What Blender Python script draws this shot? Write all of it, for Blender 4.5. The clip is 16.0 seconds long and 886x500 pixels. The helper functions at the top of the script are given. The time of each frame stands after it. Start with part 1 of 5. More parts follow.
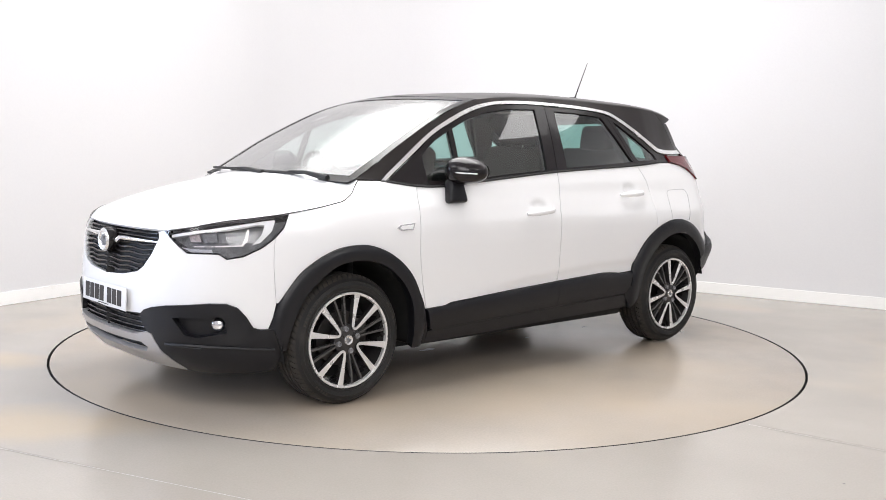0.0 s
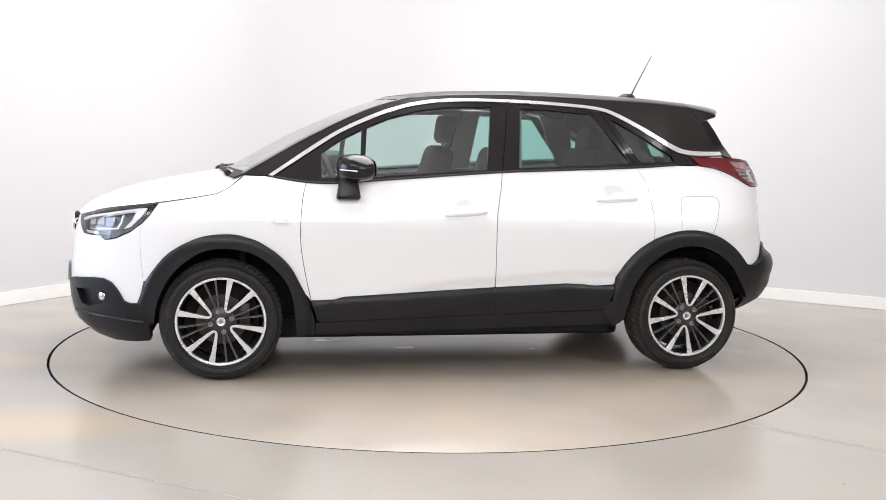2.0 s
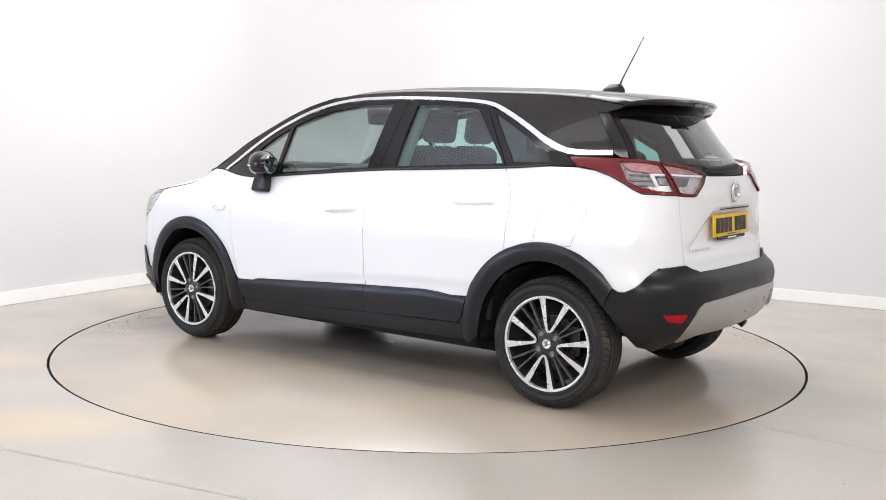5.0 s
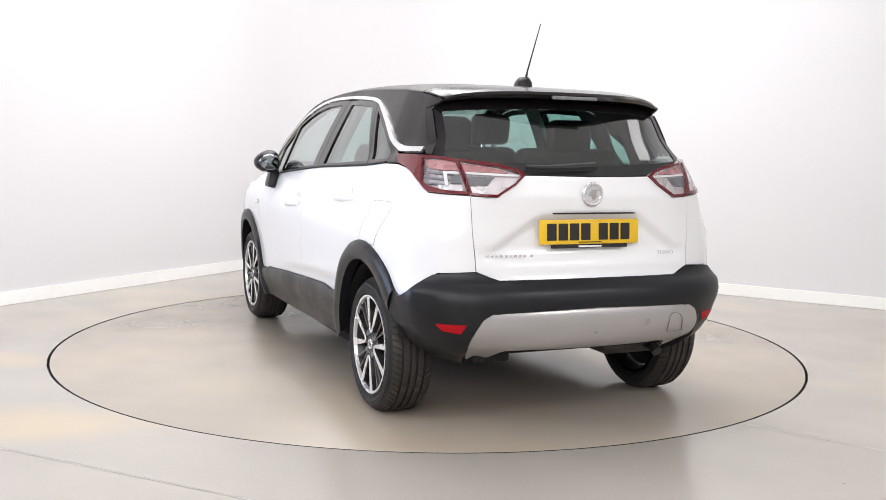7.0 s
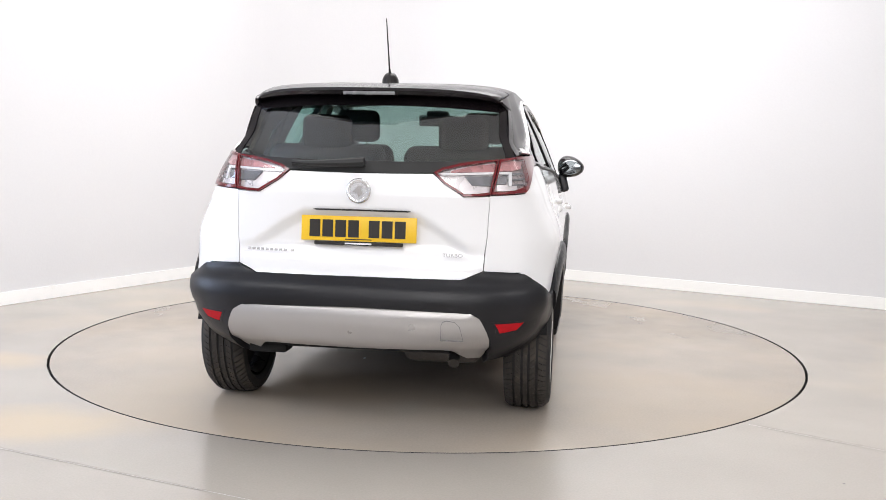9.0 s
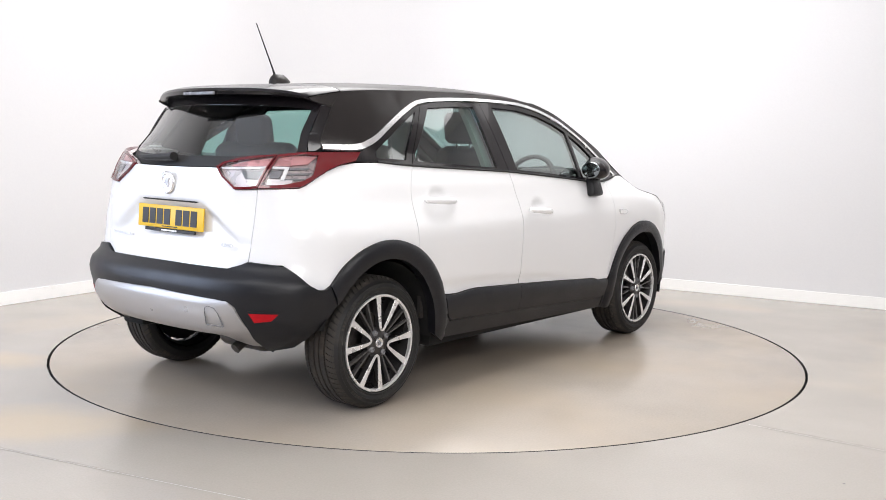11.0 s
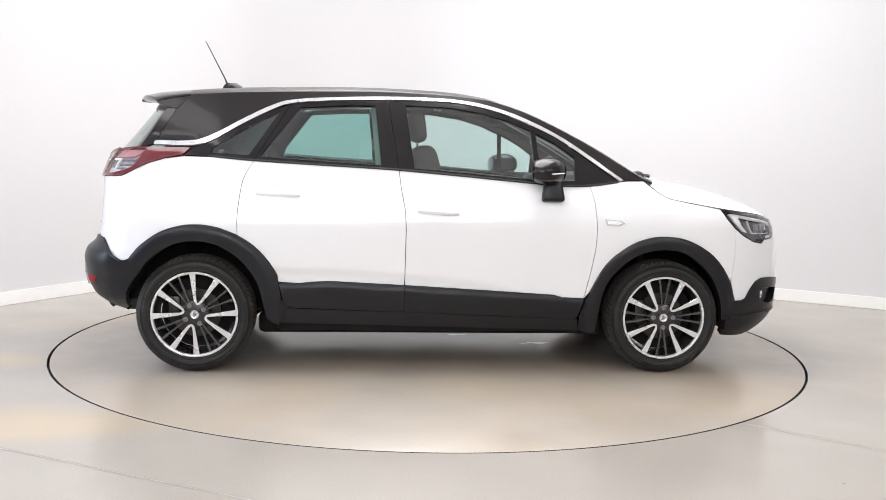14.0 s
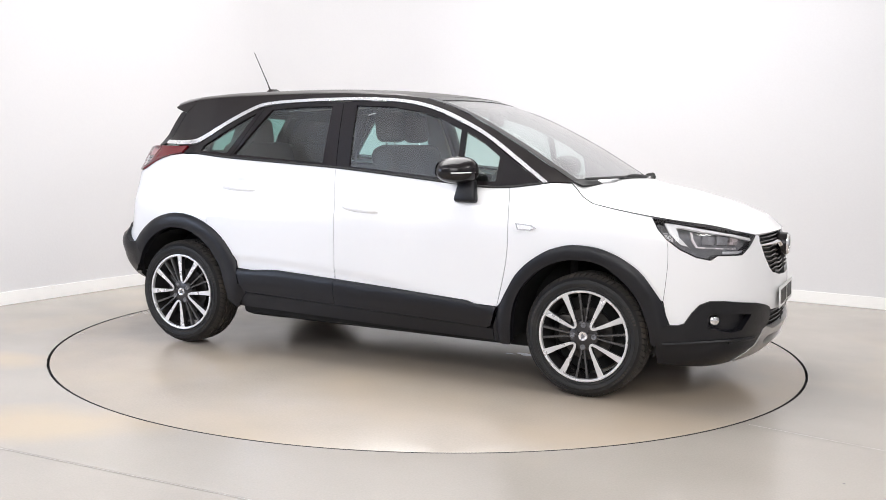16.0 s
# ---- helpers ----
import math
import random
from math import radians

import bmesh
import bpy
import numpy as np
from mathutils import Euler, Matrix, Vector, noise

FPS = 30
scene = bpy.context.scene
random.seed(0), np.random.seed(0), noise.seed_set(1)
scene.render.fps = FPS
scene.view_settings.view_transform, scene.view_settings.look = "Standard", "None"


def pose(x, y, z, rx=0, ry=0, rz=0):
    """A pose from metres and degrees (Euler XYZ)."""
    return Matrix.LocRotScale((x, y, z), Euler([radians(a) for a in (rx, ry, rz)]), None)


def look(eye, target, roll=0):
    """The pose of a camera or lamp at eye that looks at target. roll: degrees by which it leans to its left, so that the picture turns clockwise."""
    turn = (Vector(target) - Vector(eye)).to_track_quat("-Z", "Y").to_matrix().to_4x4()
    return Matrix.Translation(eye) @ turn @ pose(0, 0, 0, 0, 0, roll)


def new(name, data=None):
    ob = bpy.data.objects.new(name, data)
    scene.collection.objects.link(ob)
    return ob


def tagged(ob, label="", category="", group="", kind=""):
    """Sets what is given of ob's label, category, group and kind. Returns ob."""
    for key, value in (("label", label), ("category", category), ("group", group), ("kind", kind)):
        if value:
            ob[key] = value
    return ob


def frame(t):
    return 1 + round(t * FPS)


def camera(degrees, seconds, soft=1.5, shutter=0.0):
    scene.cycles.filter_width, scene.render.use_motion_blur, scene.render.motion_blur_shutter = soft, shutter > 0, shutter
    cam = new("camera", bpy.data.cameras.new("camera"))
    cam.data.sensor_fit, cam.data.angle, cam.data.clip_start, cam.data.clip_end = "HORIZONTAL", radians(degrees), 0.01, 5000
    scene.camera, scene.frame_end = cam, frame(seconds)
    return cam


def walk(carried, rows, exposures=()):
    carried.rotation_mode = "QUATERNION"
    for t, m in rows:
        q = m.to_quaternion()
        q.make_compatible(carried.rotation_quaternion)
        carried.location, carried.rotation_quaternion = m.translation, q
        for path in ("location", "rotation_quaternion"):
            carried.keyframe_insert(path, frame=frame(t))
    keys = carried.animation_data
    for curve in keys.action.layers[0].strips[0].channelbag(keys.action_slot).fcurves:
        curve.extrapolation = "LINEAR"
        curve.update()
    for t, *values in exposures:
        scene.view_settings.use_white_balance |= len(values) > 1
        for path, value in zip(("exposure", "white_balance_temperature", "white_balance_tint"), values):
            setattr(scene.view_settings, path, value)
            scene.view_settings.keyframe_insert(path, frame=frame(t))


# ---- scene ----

# ---- camera: it stands still before the turntable ----
cam = camera(48.91, 16.0, soft=0.6)
EYE = pose(0.0, -6.224, 1.279, 90 - 6.274, 0, -0.678) @ pose(0, 0, 0, 0, 0, 1.224)
walk(cam, [(0.0, EYE), (16.0, EYE)], exposures=[(0.0, 0.0), (16.0, 0.0)])

# ---- world and light ----
world = bpy.data.worlds.new("studio_world")
scene.world = world
world.use_nodes = True
world.node_tree.nodes["Background"].inputs[0].default_value = (0.8, 0.9, 1.0, 1)
world.node_tree.nodes["Background"].inputs[1].default_value = 0.1

CORNER = Vector((-1.153, 4.47, 0))
AX = Vector((-0.509, -0.861, 0)).normalized()      # along the left wall, towards the camera
BX = Vector((0.861, -0.509, 0))                    # along the right wall
LA, LB, HR = 11.5, 10.5, 4.0


def room(a, b, z=0.0):
    return CORNER + AX * a + BX * b + Vector((0, 0, z))


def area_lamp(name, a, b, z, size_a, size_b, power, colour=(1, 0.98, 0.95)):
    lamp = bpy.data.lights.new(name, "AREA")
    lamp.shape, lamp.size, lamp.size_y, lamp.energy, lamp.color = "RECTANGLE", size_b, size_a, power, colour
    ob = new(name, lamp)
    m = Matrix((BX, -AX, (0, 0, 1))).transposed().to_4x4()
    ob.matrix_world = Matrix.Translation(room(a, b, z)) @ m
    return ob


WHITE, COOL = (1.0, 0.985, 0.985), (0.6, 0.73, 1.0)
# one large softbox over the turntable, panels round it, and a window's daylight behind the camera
SOFT_A, SOFT_B = (room(0, 0) * -1).dot(AX), (room(0, 0) * -1).dot(BX)
area_lamp("softbox_lamp", SOFT_A, SOFT_B, HR - 0.14, 3.1, 3.1, 240, WHITE)
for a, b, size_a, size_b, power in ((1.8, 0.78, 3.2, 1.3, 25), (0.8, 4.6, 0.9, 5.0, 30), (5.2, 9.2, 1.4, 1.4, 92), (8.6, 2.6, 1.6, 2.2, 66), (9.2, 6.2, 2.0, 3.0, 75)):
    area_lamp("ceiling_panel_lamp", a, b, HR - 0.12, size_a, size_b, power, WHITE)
win = bpy.data.lights.new("window_light", "AREA")
win.shape, win.size, win.size_y, win.energy, win.color = "RECTANGLE", 2.4, 2.2, 110, COOL
ob = new("window_light", win)
ob.matrix_world = look(room(7.6, 0.03, 1.75), room(7.6, 2.0, 1.75))
# a wide fill lamp added behind the camera to brighten the car's near side
bank = bpy.data.lights.new("front_softbox_lamp", "AREA")
bank.shape, bank.size, bank.size_y, bank.energy, bank.color = "RECTANGLE", 5.0, 1.9, 168, WHITE
ob = new("front_softbox_lamp", bank)
ob.matrix_world = look(room(10.9, 7.2, 3.0), (0, 0, 0.8))

# ---- materials ----
def material(name, colour, rough=0.5, metal=0.0, vary=0.08, scale=6.0, fine=120.0, bump=0.0, coat=0.0, rvary=0.08, spec=0.5, blotch=None, blotch_scale=1.2, blotch_at=(0.5, 0.7)):
    """Two scales of noise vary colour and roughness; bump adds fine relief; a second colour mixes in as broad patches,
    dirt or painted reflection.
    """
    m = bpy.data.materials.new(name)
    m.use_nodes = True
    nt, nodes = m.node_tree, m.node_tree.nodes
    b = nodes["Principled BSDF"]
    b.inputs["Metallic"].default_value = metal
    b.inputs["Coat Weight"].default_value = coat
    b.inputs["Coat Roughness"].default_value = 0.03
    b.inputs["Specular IOR Level"].default_value = spec
    co = nodes.new("ShaderNodeTexCoord")
    big, small = nodes.new("ShaderNodeTexNoise"), nodes.new("ShaderNodeTexNoise")
    big.inputs["Scale"].default_value, small.inputs["Scale"].default_value = scale, fine
    big.inputs["Detail"].default_value = 5.0
    nt.links.new(co.outputs["Object"], big.inputs["Vector"])
    nt.links.new(co.outputs["Object"], small.inputs["Vector"])
    add = nodes.new("ShaderNodeMath")
    add.operation = "ADD"
    nt.links.new(big.outputs["Fac"], add.inputs[0])
    nt.links.new(small.outputs["Fac"], add.inputs[1])
    ramp = nodes.new("ShaderNodeMapRange")
    ramp.inputs["From Min"].default_value, ramp.inputs["From Max"].default_value = 0.6, 1.4
    ramp.inputs["To Min"].default_value, ramp.inputs["To Max"].default_value = 1 - vary, 1 + vary
    nt.links.new(add.outputs[0], ramp.inputs["Value"])
    mul = nodes.new("ShaderNodeMix")
    mul.data_type, mul.blend_type = "RGBA", "MULTIPLY"
    mul.inputs["Factor"].default_value = 1.0
    mul.inputs["A"].default_value = (*colour, 1)
    nt.links.new(ramp.outputs["Result"], mul.inputs["B"])
    out = mul.outputs["Result"]
    if blotch:
        patch = nodes.new("ShaderNodeTexNoise")
        patch.inputs["Scale"].default_value, patch.inputs["Detail"].default_value = blotch_scale, 3.0
        nt.links.new(co.outputs["Object"], patch.inputs["Vector"])
        pr = nodes.new("ShaderNodeMapRange")
        pr.inputs["From Min"].default_value, pr.inputs["From Max"].default_value = blotch_at
        nt.links.new(patch.outputs["Fac"], pr.inputs["Value"])
        mx = nodes.new("ShaderNodeMix")
        mx.data_type = "RGBA"
        nt.links.new(pr.outputs["Result"], mx.inputs["Factor"])
        nt.links.new(out, mx.inputs["A"])
        mx.inputs["B"].default_value = (*blotch, 1)
        out = mx.outputs["Result"]
    nt.links.new(out, b.inputs["Base Color"])
    rr = nodes.new("ShaderNodeMapRange")
    rr.inputs["From Min"].default_value, rr.inputs["From Max"].default_value = 0.3, 0.7
    rr.inputs["To Min"].default_value, rr.inputs["To Max"].default_value = max(rough - rvary, 0.01), rough + rvary
    nt.links.new(big.outputs["Fac"], rr.inputs["Value"])
    nt.links.new(rr.outputs["Result"], b.inputs["Roughness"])
    if bump:
        bp = nodes.new("ShaderNodeBump")
        bp.inputs["Strength"].default_value, bp.inputs["Distance"].default_value = 1.0, bump
        nt.links.new(small.outputs["Fac"], bp.inputs["Height"])
        nt.links.new(bp.outputs["Normal"], b.inputs["Normal"])
    return m


def glass(name, tint, gloss=0.02, least=0.10, curve=3.5):
    """Thin tinted glass: straight through it, with a Fresnel gloss on top."""
    m = bpy.data.materials.new(name)
    m.use_nodes = True
    nt, nodes = m.node_tree, m.node_tree.nodes
    nodes.remove(nodes["Principled BSDF"])
    clear, shine, mix, lw = (nodes.new("ShaderNode" + k) for k in ("BsdfTransparent", "BsdfGlossy", "MixShader", "LayerWeight"))
    lw.inputs["Blend"].default_value = 0.5
    power, fr = nodes.new("ShaderNodeMath"), nodes.new("ShaderNodeMapRange")
    power.operation, power.inputs[1].default_value = "POWER", curve
    nt.links.new(lw.outputs["Facing"], power.inputs[0])
    nt.links.new(power.outputs[0], fr.inputs["Value"])
    fr.inputs["To Min"].default_value, fr.inputs["To Max"].default_value = least, 1.0
    clear.inputs["Color"].default_value = (*tint, 1)
    shine.inputs["Roughness"].default_value = gloss
    nt.links.new(fr.outputs[0], mix.inputs[0])
    nt.links.new(clear.outputs[0], mix.inputs[1])
    nt.links.new(shine.outputs[0], mix.inputs[2])
    nt.links.new(mix.outputs[0], nodes["Material Output"].inputs["Surface"])
    return m


WALL = material("wall_paint", (0.655, 0.65, 0.66), 0.7, vary=0.015, scale=0.8, fine=60, bump=0.0006)
GREYW = material("grey_wall_paint", (0.46, 0.46, 0.475), 0.8, vary=0.03, scale=0.8)
CEIL = material("ceiling_paint", (0.86, 0.86, 0.86), 0.8, vary=0.01)
SKIRT = material("skirting_paint", (0.86, 0.855, 0.84), 0.55, vary=0.03, scale=4, blotch=(0.62, 0.58, 0.5), blotch_scale=3.0, blotch_at=(0.66, 0.9))
def blot(m, spots, colour):
    """Soft patches of their own shape: (x, y, length, width) in metres, mixed into the base colour."""
    nt, nodes = m.node_tree, m.node_tree.nodes
    b = nodes["Principled BSDF"]
    co = nodes.new("ShaderNodeTexCoord")
    wob = nodes.new("ShaderNodeTexNoise")
    wob.inputs["Scale"].default_value = 2.5
    nt.links.new(co.outputs["Object"], wob.inputs["Vector"])
    for x, y, lx, ly, k in spots:
        src = b.inputs["Base Color"].links[0].from_socket
        mp = nodes.new("ShaderNodeMapping")
        mp.vector_type = "TEXTURE"
        mp.inputs["Location"].default_value, mp.inputs["Scale"].default_value = (x, y, 0), (lx, ly, 1)
        ln = nodes.new("ShaderNodeVectorMath")
        ln.operation = "LENGTH"
        nt.links.new(co.outputs["Object"], mp.inputs["Vector"])
        nt.links.new(mp.outputs["Vector"], ln.inputs[0])
        ad = nodes.new("ShaderNodeMath")
        ad.operation = "ADD"
        nt.links.new(ln.outputs["Value"], ad.inputs[0])
        nt.links.new(wob.outputs["Fac"], ad.inputs[1])
        mr = nodes.new("ShaderNodeMapRange")
        mr.interpolation_type = "SMOOTHSTEP"
        mr.inputs["From Min"].default_value, mr.inputs["From Max"].default_value = 0.6, 1.6
        mr.inputs["To Min"].default_value, mr.inputs["To Max"].default_value = k, 0.0
        nt.links.new(ad.outputs[0], mr.inputs["Value"])
        mx = nodes.new("ShaderNodeMix")
        mx.data_type = "RGBA"
        nt.links.new(mr.outputs["Result"], mx.inputs["Factor"])
        nt.links.new(src, mx.inputs["A"])
        mx.inputs["B"].default_value = (*colour, 1)
        nt.links.new(mx.outputs["Result"], b.inputs["Base Color"])
    return m


FLOOR = material("painted_floor", (0.355, 0.323, 0.288), 0.22, spec=0.7, vary=0.07, scale=1.9, fine=110, bump=0.0003, rvary=0.025, blotch=(0.46, 0.39, 0.30), blotch_scale=0.45, blotch_at=(0.55, 0.75))
# the turntable's tan patches put a warm reflection into its colour
DISC = material("turntable_paint", (0.335, 0.293, 0.250), 0.22, spec=0.5, vary=0.09, scale=2.3, fine=90, bump=0.0004, rvary=0.05, blotch=(0.40, 0.33, 0.255), blotch_scale=0.8, blotch_at=(0.38, 0.7))
blot(FLOOR, [(-1.75, -1.98, 0.80, 0.34, 0.62), (-2.55, -0.80, 0.50, 0.30, 0.55), (-2.6, -1.5, 0.55, 0.30, 0.40)], (0.50, 0.385, 0.25))
GROOVE = material("dark_gap", (0.02, 0.018, 0.016), 0.8)
SCUFF = material("scuffed_paint", (0.80, 0.80, 0.79), 0.12, vary=0.2, scale=30, spec=1.0)
SPECK = material("floor_speck", (0.10, 0.09, 0.08), 0.7)
JOINT = material("floor_joint", (0.36, 0.34, 0.31), 0.6)
PAINT = material("white_car_paint", (0.87, 0.87, 0.875), 0.3, vary=0.004, coat=1.0, rvary=0.005)
ROOFP = material("black_roof_paint", (0.0115, 0.0085, 0.008), 0.36, vary=0.05, coat=0.15, rvary=0.03, spec=0.3)
GLOSSB = material("gloss_black_trim", (0.010, 0.008, 0.009), 0.2, vary=0.1, coat=0.22, rvary=0.02, spec=0.3)
PLASTIC = material("grained_grey_plastic", (0.0075, 0.0075, 0.0098), 0.36, spec=0.38, vary=0.14, scale=5, fine=420, bump=0.0004)
TREAD = material("dusty_tread_rubber", (0.036, 0.031, 0.027), 0.8, vary=0.3, scale=7, fine=140, bump=0.0006, blotch=(0.085, 0.066, 0.05), blotch_scale=9, blotch_at=(0.55, 0.85))
RUBBER = material("tyre_rubber", (0.0085, 0.008, 0.0078), 0.62, vary=0.25, scale=9, fine=160, bump=0.0005, blotch=(0.04, 0.033, 0.028), blotch_scale=6, blotch_at=(0.6, 0.9))
SEAL = material("rubber_seal", (0.012, 0.012, 0.012), 0.6)
UNDER = material("underbody_black", (0.005, 0.005, 0.005), 0.85, vary=0.3, scale=8, fine=90, bump=0.001)
CHROME = material("chrome_trim", (0.86, 0.86, 0.87), 0.12, metal=1.0, vary=0.02, rvary=0.04)
SATIN = material("satin_chrome_strip", (0.88, 0.88, 0.88), 0.25, metal=0.85, vary=0.02, rvary=0.04)
SILVER = material("silver_painted_skid_plate", (0.45, 0.435, 0.425), 0.34, metal=0.5, vary=0.04, fine=300)
ALLOY = material("machined_alloy", (0.82, 0.815, 0.81), 0.28, metal=0.6, vary=0.05, fine=300)
FIN = material("dark_wheel_fin", (0.10, 0.097, 0.096), 0.28, metal=0.5, vary=0.15)
ALLOYD = material("dark_alloy", (0.048, 0.045, 0.045), 0.30, metal=0.4, vary=0.2)
STEEL = material("brake_disc_steel", (0.075, 0.07, 0.066), 0.4, metal=0.9, vary=0.15, scale=12)
REDL = material("red_lamp_plastic", (0.13, 0.004, 0.008), 0.12, vary=0.1, coat=0.5, rvary=0.02)
REDR = material("red_reflector", (0.42, 0.004, 0.010), 0.5, vary=0.15, scale=40, spec=0.2)
LAMPIN = material("lamp_reflector", (0.84, 0.80, 0.80), 0.3, metal=0.5, vary=0.1, scale=20)
PINK = material("pale_red_lamp_inner", (0.62, 0.30, 0.30), 0.3, metal=0.3, vary=0.15, scale=20)
SMOKE = material("smoked_lamp_inner", (0.50, 0.44, 0.44), 0.3, metal=0.4, vary=0.2, scale=30)
LAMPDK = material("dark_lamp_housing", (0.19, 0.19, 0.20), 0.25, vary=0.2, scale=25)
DRL = material("white_light_guide", (0.88, 0.88, 0.88), 0.3, vary=0.02)
PLATEY = material("yellow_plate", (0.83, 0.52, 0.02), 0.4, vary=0.03)
PLATEW = material("white_plate", (0.80, 0.80, 0.79), 0.4, vary=0.03)
INK = material("black_ink", (0.015, 0.012, 0.01), 0.5)
CLOTH = material("seat_cloth", (0.050, 0.037, 0.031), 0.9, vary=0.2, scale=12, fine=300, bump=0.0008)
TRIMIN = material("interior_plastic", (0.035, 0.031, 0.03), 0.65, vary=0.15, fine=300, bump=0.0003)
LINING = material("pale_headlining", (0.36, 0.33, 0.29), 0.9, vary=0.05, fine=300)
SCREEN = glass("windscreen_glass", (0.86, 0.95, 0.93), gloss=0.18, least=0.20, curve=1.9)
CLEAR = glass("side_window_glass", (0.80, 0.94, 0.91), least=0.16, curve=3.0)
TINT = glass("tinted_glass", (0.52, 0.77, 0.73), least=0.14, curve=3.2)
BACKG = glass("tinted_rear_glass", (0.46, 0.66, 0.62), least=0.15)
LENS = glass("clear_lens", (0.95, 0.95, 0.96), least=0.06)
MIRRORG = material("mirror_glass", (0.22, 0.24, 0.25), 0.02, metal=1.0, vary=0.0, rvary=0.01)


# ---- mesh helpers ----
def finish(name, bm, mat, parent=None, label="", smooth=True, angle=35):
    me = bpy.data.meshes.new(name)
    bm.normal_update()
    bm.to_mesh(me)
    bm.free()
    me.materials.append(mat)
    if smooth:
        me.shade_smooth()
        me.set_sharp_from_angle(angle=radians(angle))
    ob = new(name, me)
    if parent:
        ob.parent = parent
    return tagged(ob, label)


def part(name, bm, mat, parent, label=""):
    return finish(name, bm, mat, parent, label)


def rounded_box(size, r=0.01, seg=2, at=(0, 0, 0), turn=None):
    bm = bmesh.new()
    bmesh.ops.create_cube(bm, size=1.0)
    bmesh.ops.scale(bm, vec=size, verts=bm.verts)
    if r:
        bmesh.ops.bevel(bm, geom=bm.edges[:], offset=min(r, min(size) * 0.45), segments=seg, affect="EDGES", profile=0.5)
    m = Matrix.Translation(at) @ (turn if turn else Matrix())
    bmesh.ops.transform(bm, matrix=m, verts=bm.verts)
    return bm


def join(*bms):
    """One bmesh out of several."""
    out = bms[0]
    for b in bms[1:]:
        me = bpy.data.meshes.new("tmp")
        b.to_mesh(me)
        b.free()
        out.from_mesh(me)
        bpy.data.meshes.remove(me)
    return out


def tube(points, r, n=8, closed=False, flat=1.0, up=(0, 0, 1)):
    """A swept tube through the points; r may be a list."""
    bm = bmesh.new()
    pts = [Vector(p) for p in points]
    rings = []
    for i, p in enumerate(pts):
        a = pts[i - 1] if (i or closed) else p
        b = pts[(i + 1) % len(pts)] if (i < len(pts) - 1 or closed) else p
        t = (b - a).normalized()
        u = Vector(up) - t * t.dot(Vector(up))
        u = u.normalized() if u.length > 1e-4 else t.orthogonal().normalized()
        v = t.cross(u)
        rad = r[i] if isinstance(r, (list, tuple)) else r
        rings.append([bm.verts.new(p + rad * (math.cos(k * 2 * math.pi / n) * v + flat * math.sin(k * 2 * math.pi / n) * u)) for k in range(n)])
    for i in range(len(rings) - (0 if closed else 1)):
        a, b = rings[i], rings[(i + 1) % len(rings)]
        for k in range(n):
            bm.faces.new((a[k], a[(k + 1) % n], b[(k + 1) % n], b[k]))
    if not closed:
        bm.faces.new(rings[0][::-1])
        bm.faces.new(rings[-1])
    bmesh.ops.recalc_face_normals(bm, faces=bm.faces)
    return bm


def lathe(profile, n=64, axis="y", closed=False):
    """Turns (radius, along) round an axis."""
    bm = bmesh.new()
    rings = []
    for k in range(n):
        a = 2 * math.pi * k / n
        rings.append([bm.verts.new((r * math.cos(a), h, r * math.sin(a)) if axis == "y" else (r * math.cos(a), r * math.sin(a), h)) for r, h in profile])
    m = len(profile)
    for k in range(n):
        a, b = rings[k], rings[(k + 1) % n]
        for i in range(m if closed else m - 1):
            j = (i + 1) % m
            bm.faces.new((a[i], a[j], b[j], b[i]))
    bmesh.ops.remove_doubles(bm, verts=bm.verts, dist=1e-6)
    bmesh.ops.recalc_face_normals(bm, faces=bm.faces)
    return bm


def prism(poly, z0, z1, bevel=0.0):
    """A flat outline (x, y) raised from z0 to z1."""
    bm = bmesh.new()
    lo = [bm.verts.new((x, y, z0)) for x, y in poly]
    hi = [bm.verts.new((x, y, z1)) for x, y in poly]
    n = len(poly)
    bm.faces.new(lo[::-1])
    top = bm.faces.new(hi)
    for i in range(n):
        bm.faces.new((lo[i], lo[(i + 1) % n], hi[(i + 1) % n], hi[i]))
    bmesh.ops.recalc_face_normals(bm, faces=bm.faces)
    if bevel:
        bmesh.ops.bevel(bm, geom=list(top.edges), offset=bevel, segments=2, affect="EDGES", profile=0.5)
    return bm


def mirrored(bm):
    """The same mesh on the car's other side."""
    out = bm.copy()
    bmesh.ops.scale(out, vec=(1, -1, 1), verts=out.verts)
    bmesh.ops.reverse_faces(out, faces=out.faces)
    return out


def spline(points, n=8):
    """A smooth line (Catmull-Rom) through the points."""
    p = [Vector(q) for q in points]
    p = [2 * p[0] - p[1]] + p + [2 * p[-1] - p[-2]]
    out = []
    for i in range(1, len(p) - 2):
        for k in range(n):
            t = k / n
            a, b, c, d = p[i - 1:i + 3]
            out.append(0.5 * (2 * b + (c - a) * t + (2 * a - 5 * b + 4 * c - d) * t * t + (3 * b - a - 3 * c + d) * t ** 3))
    return [tuple(v) for v in out] + [tuple(p[-2])]


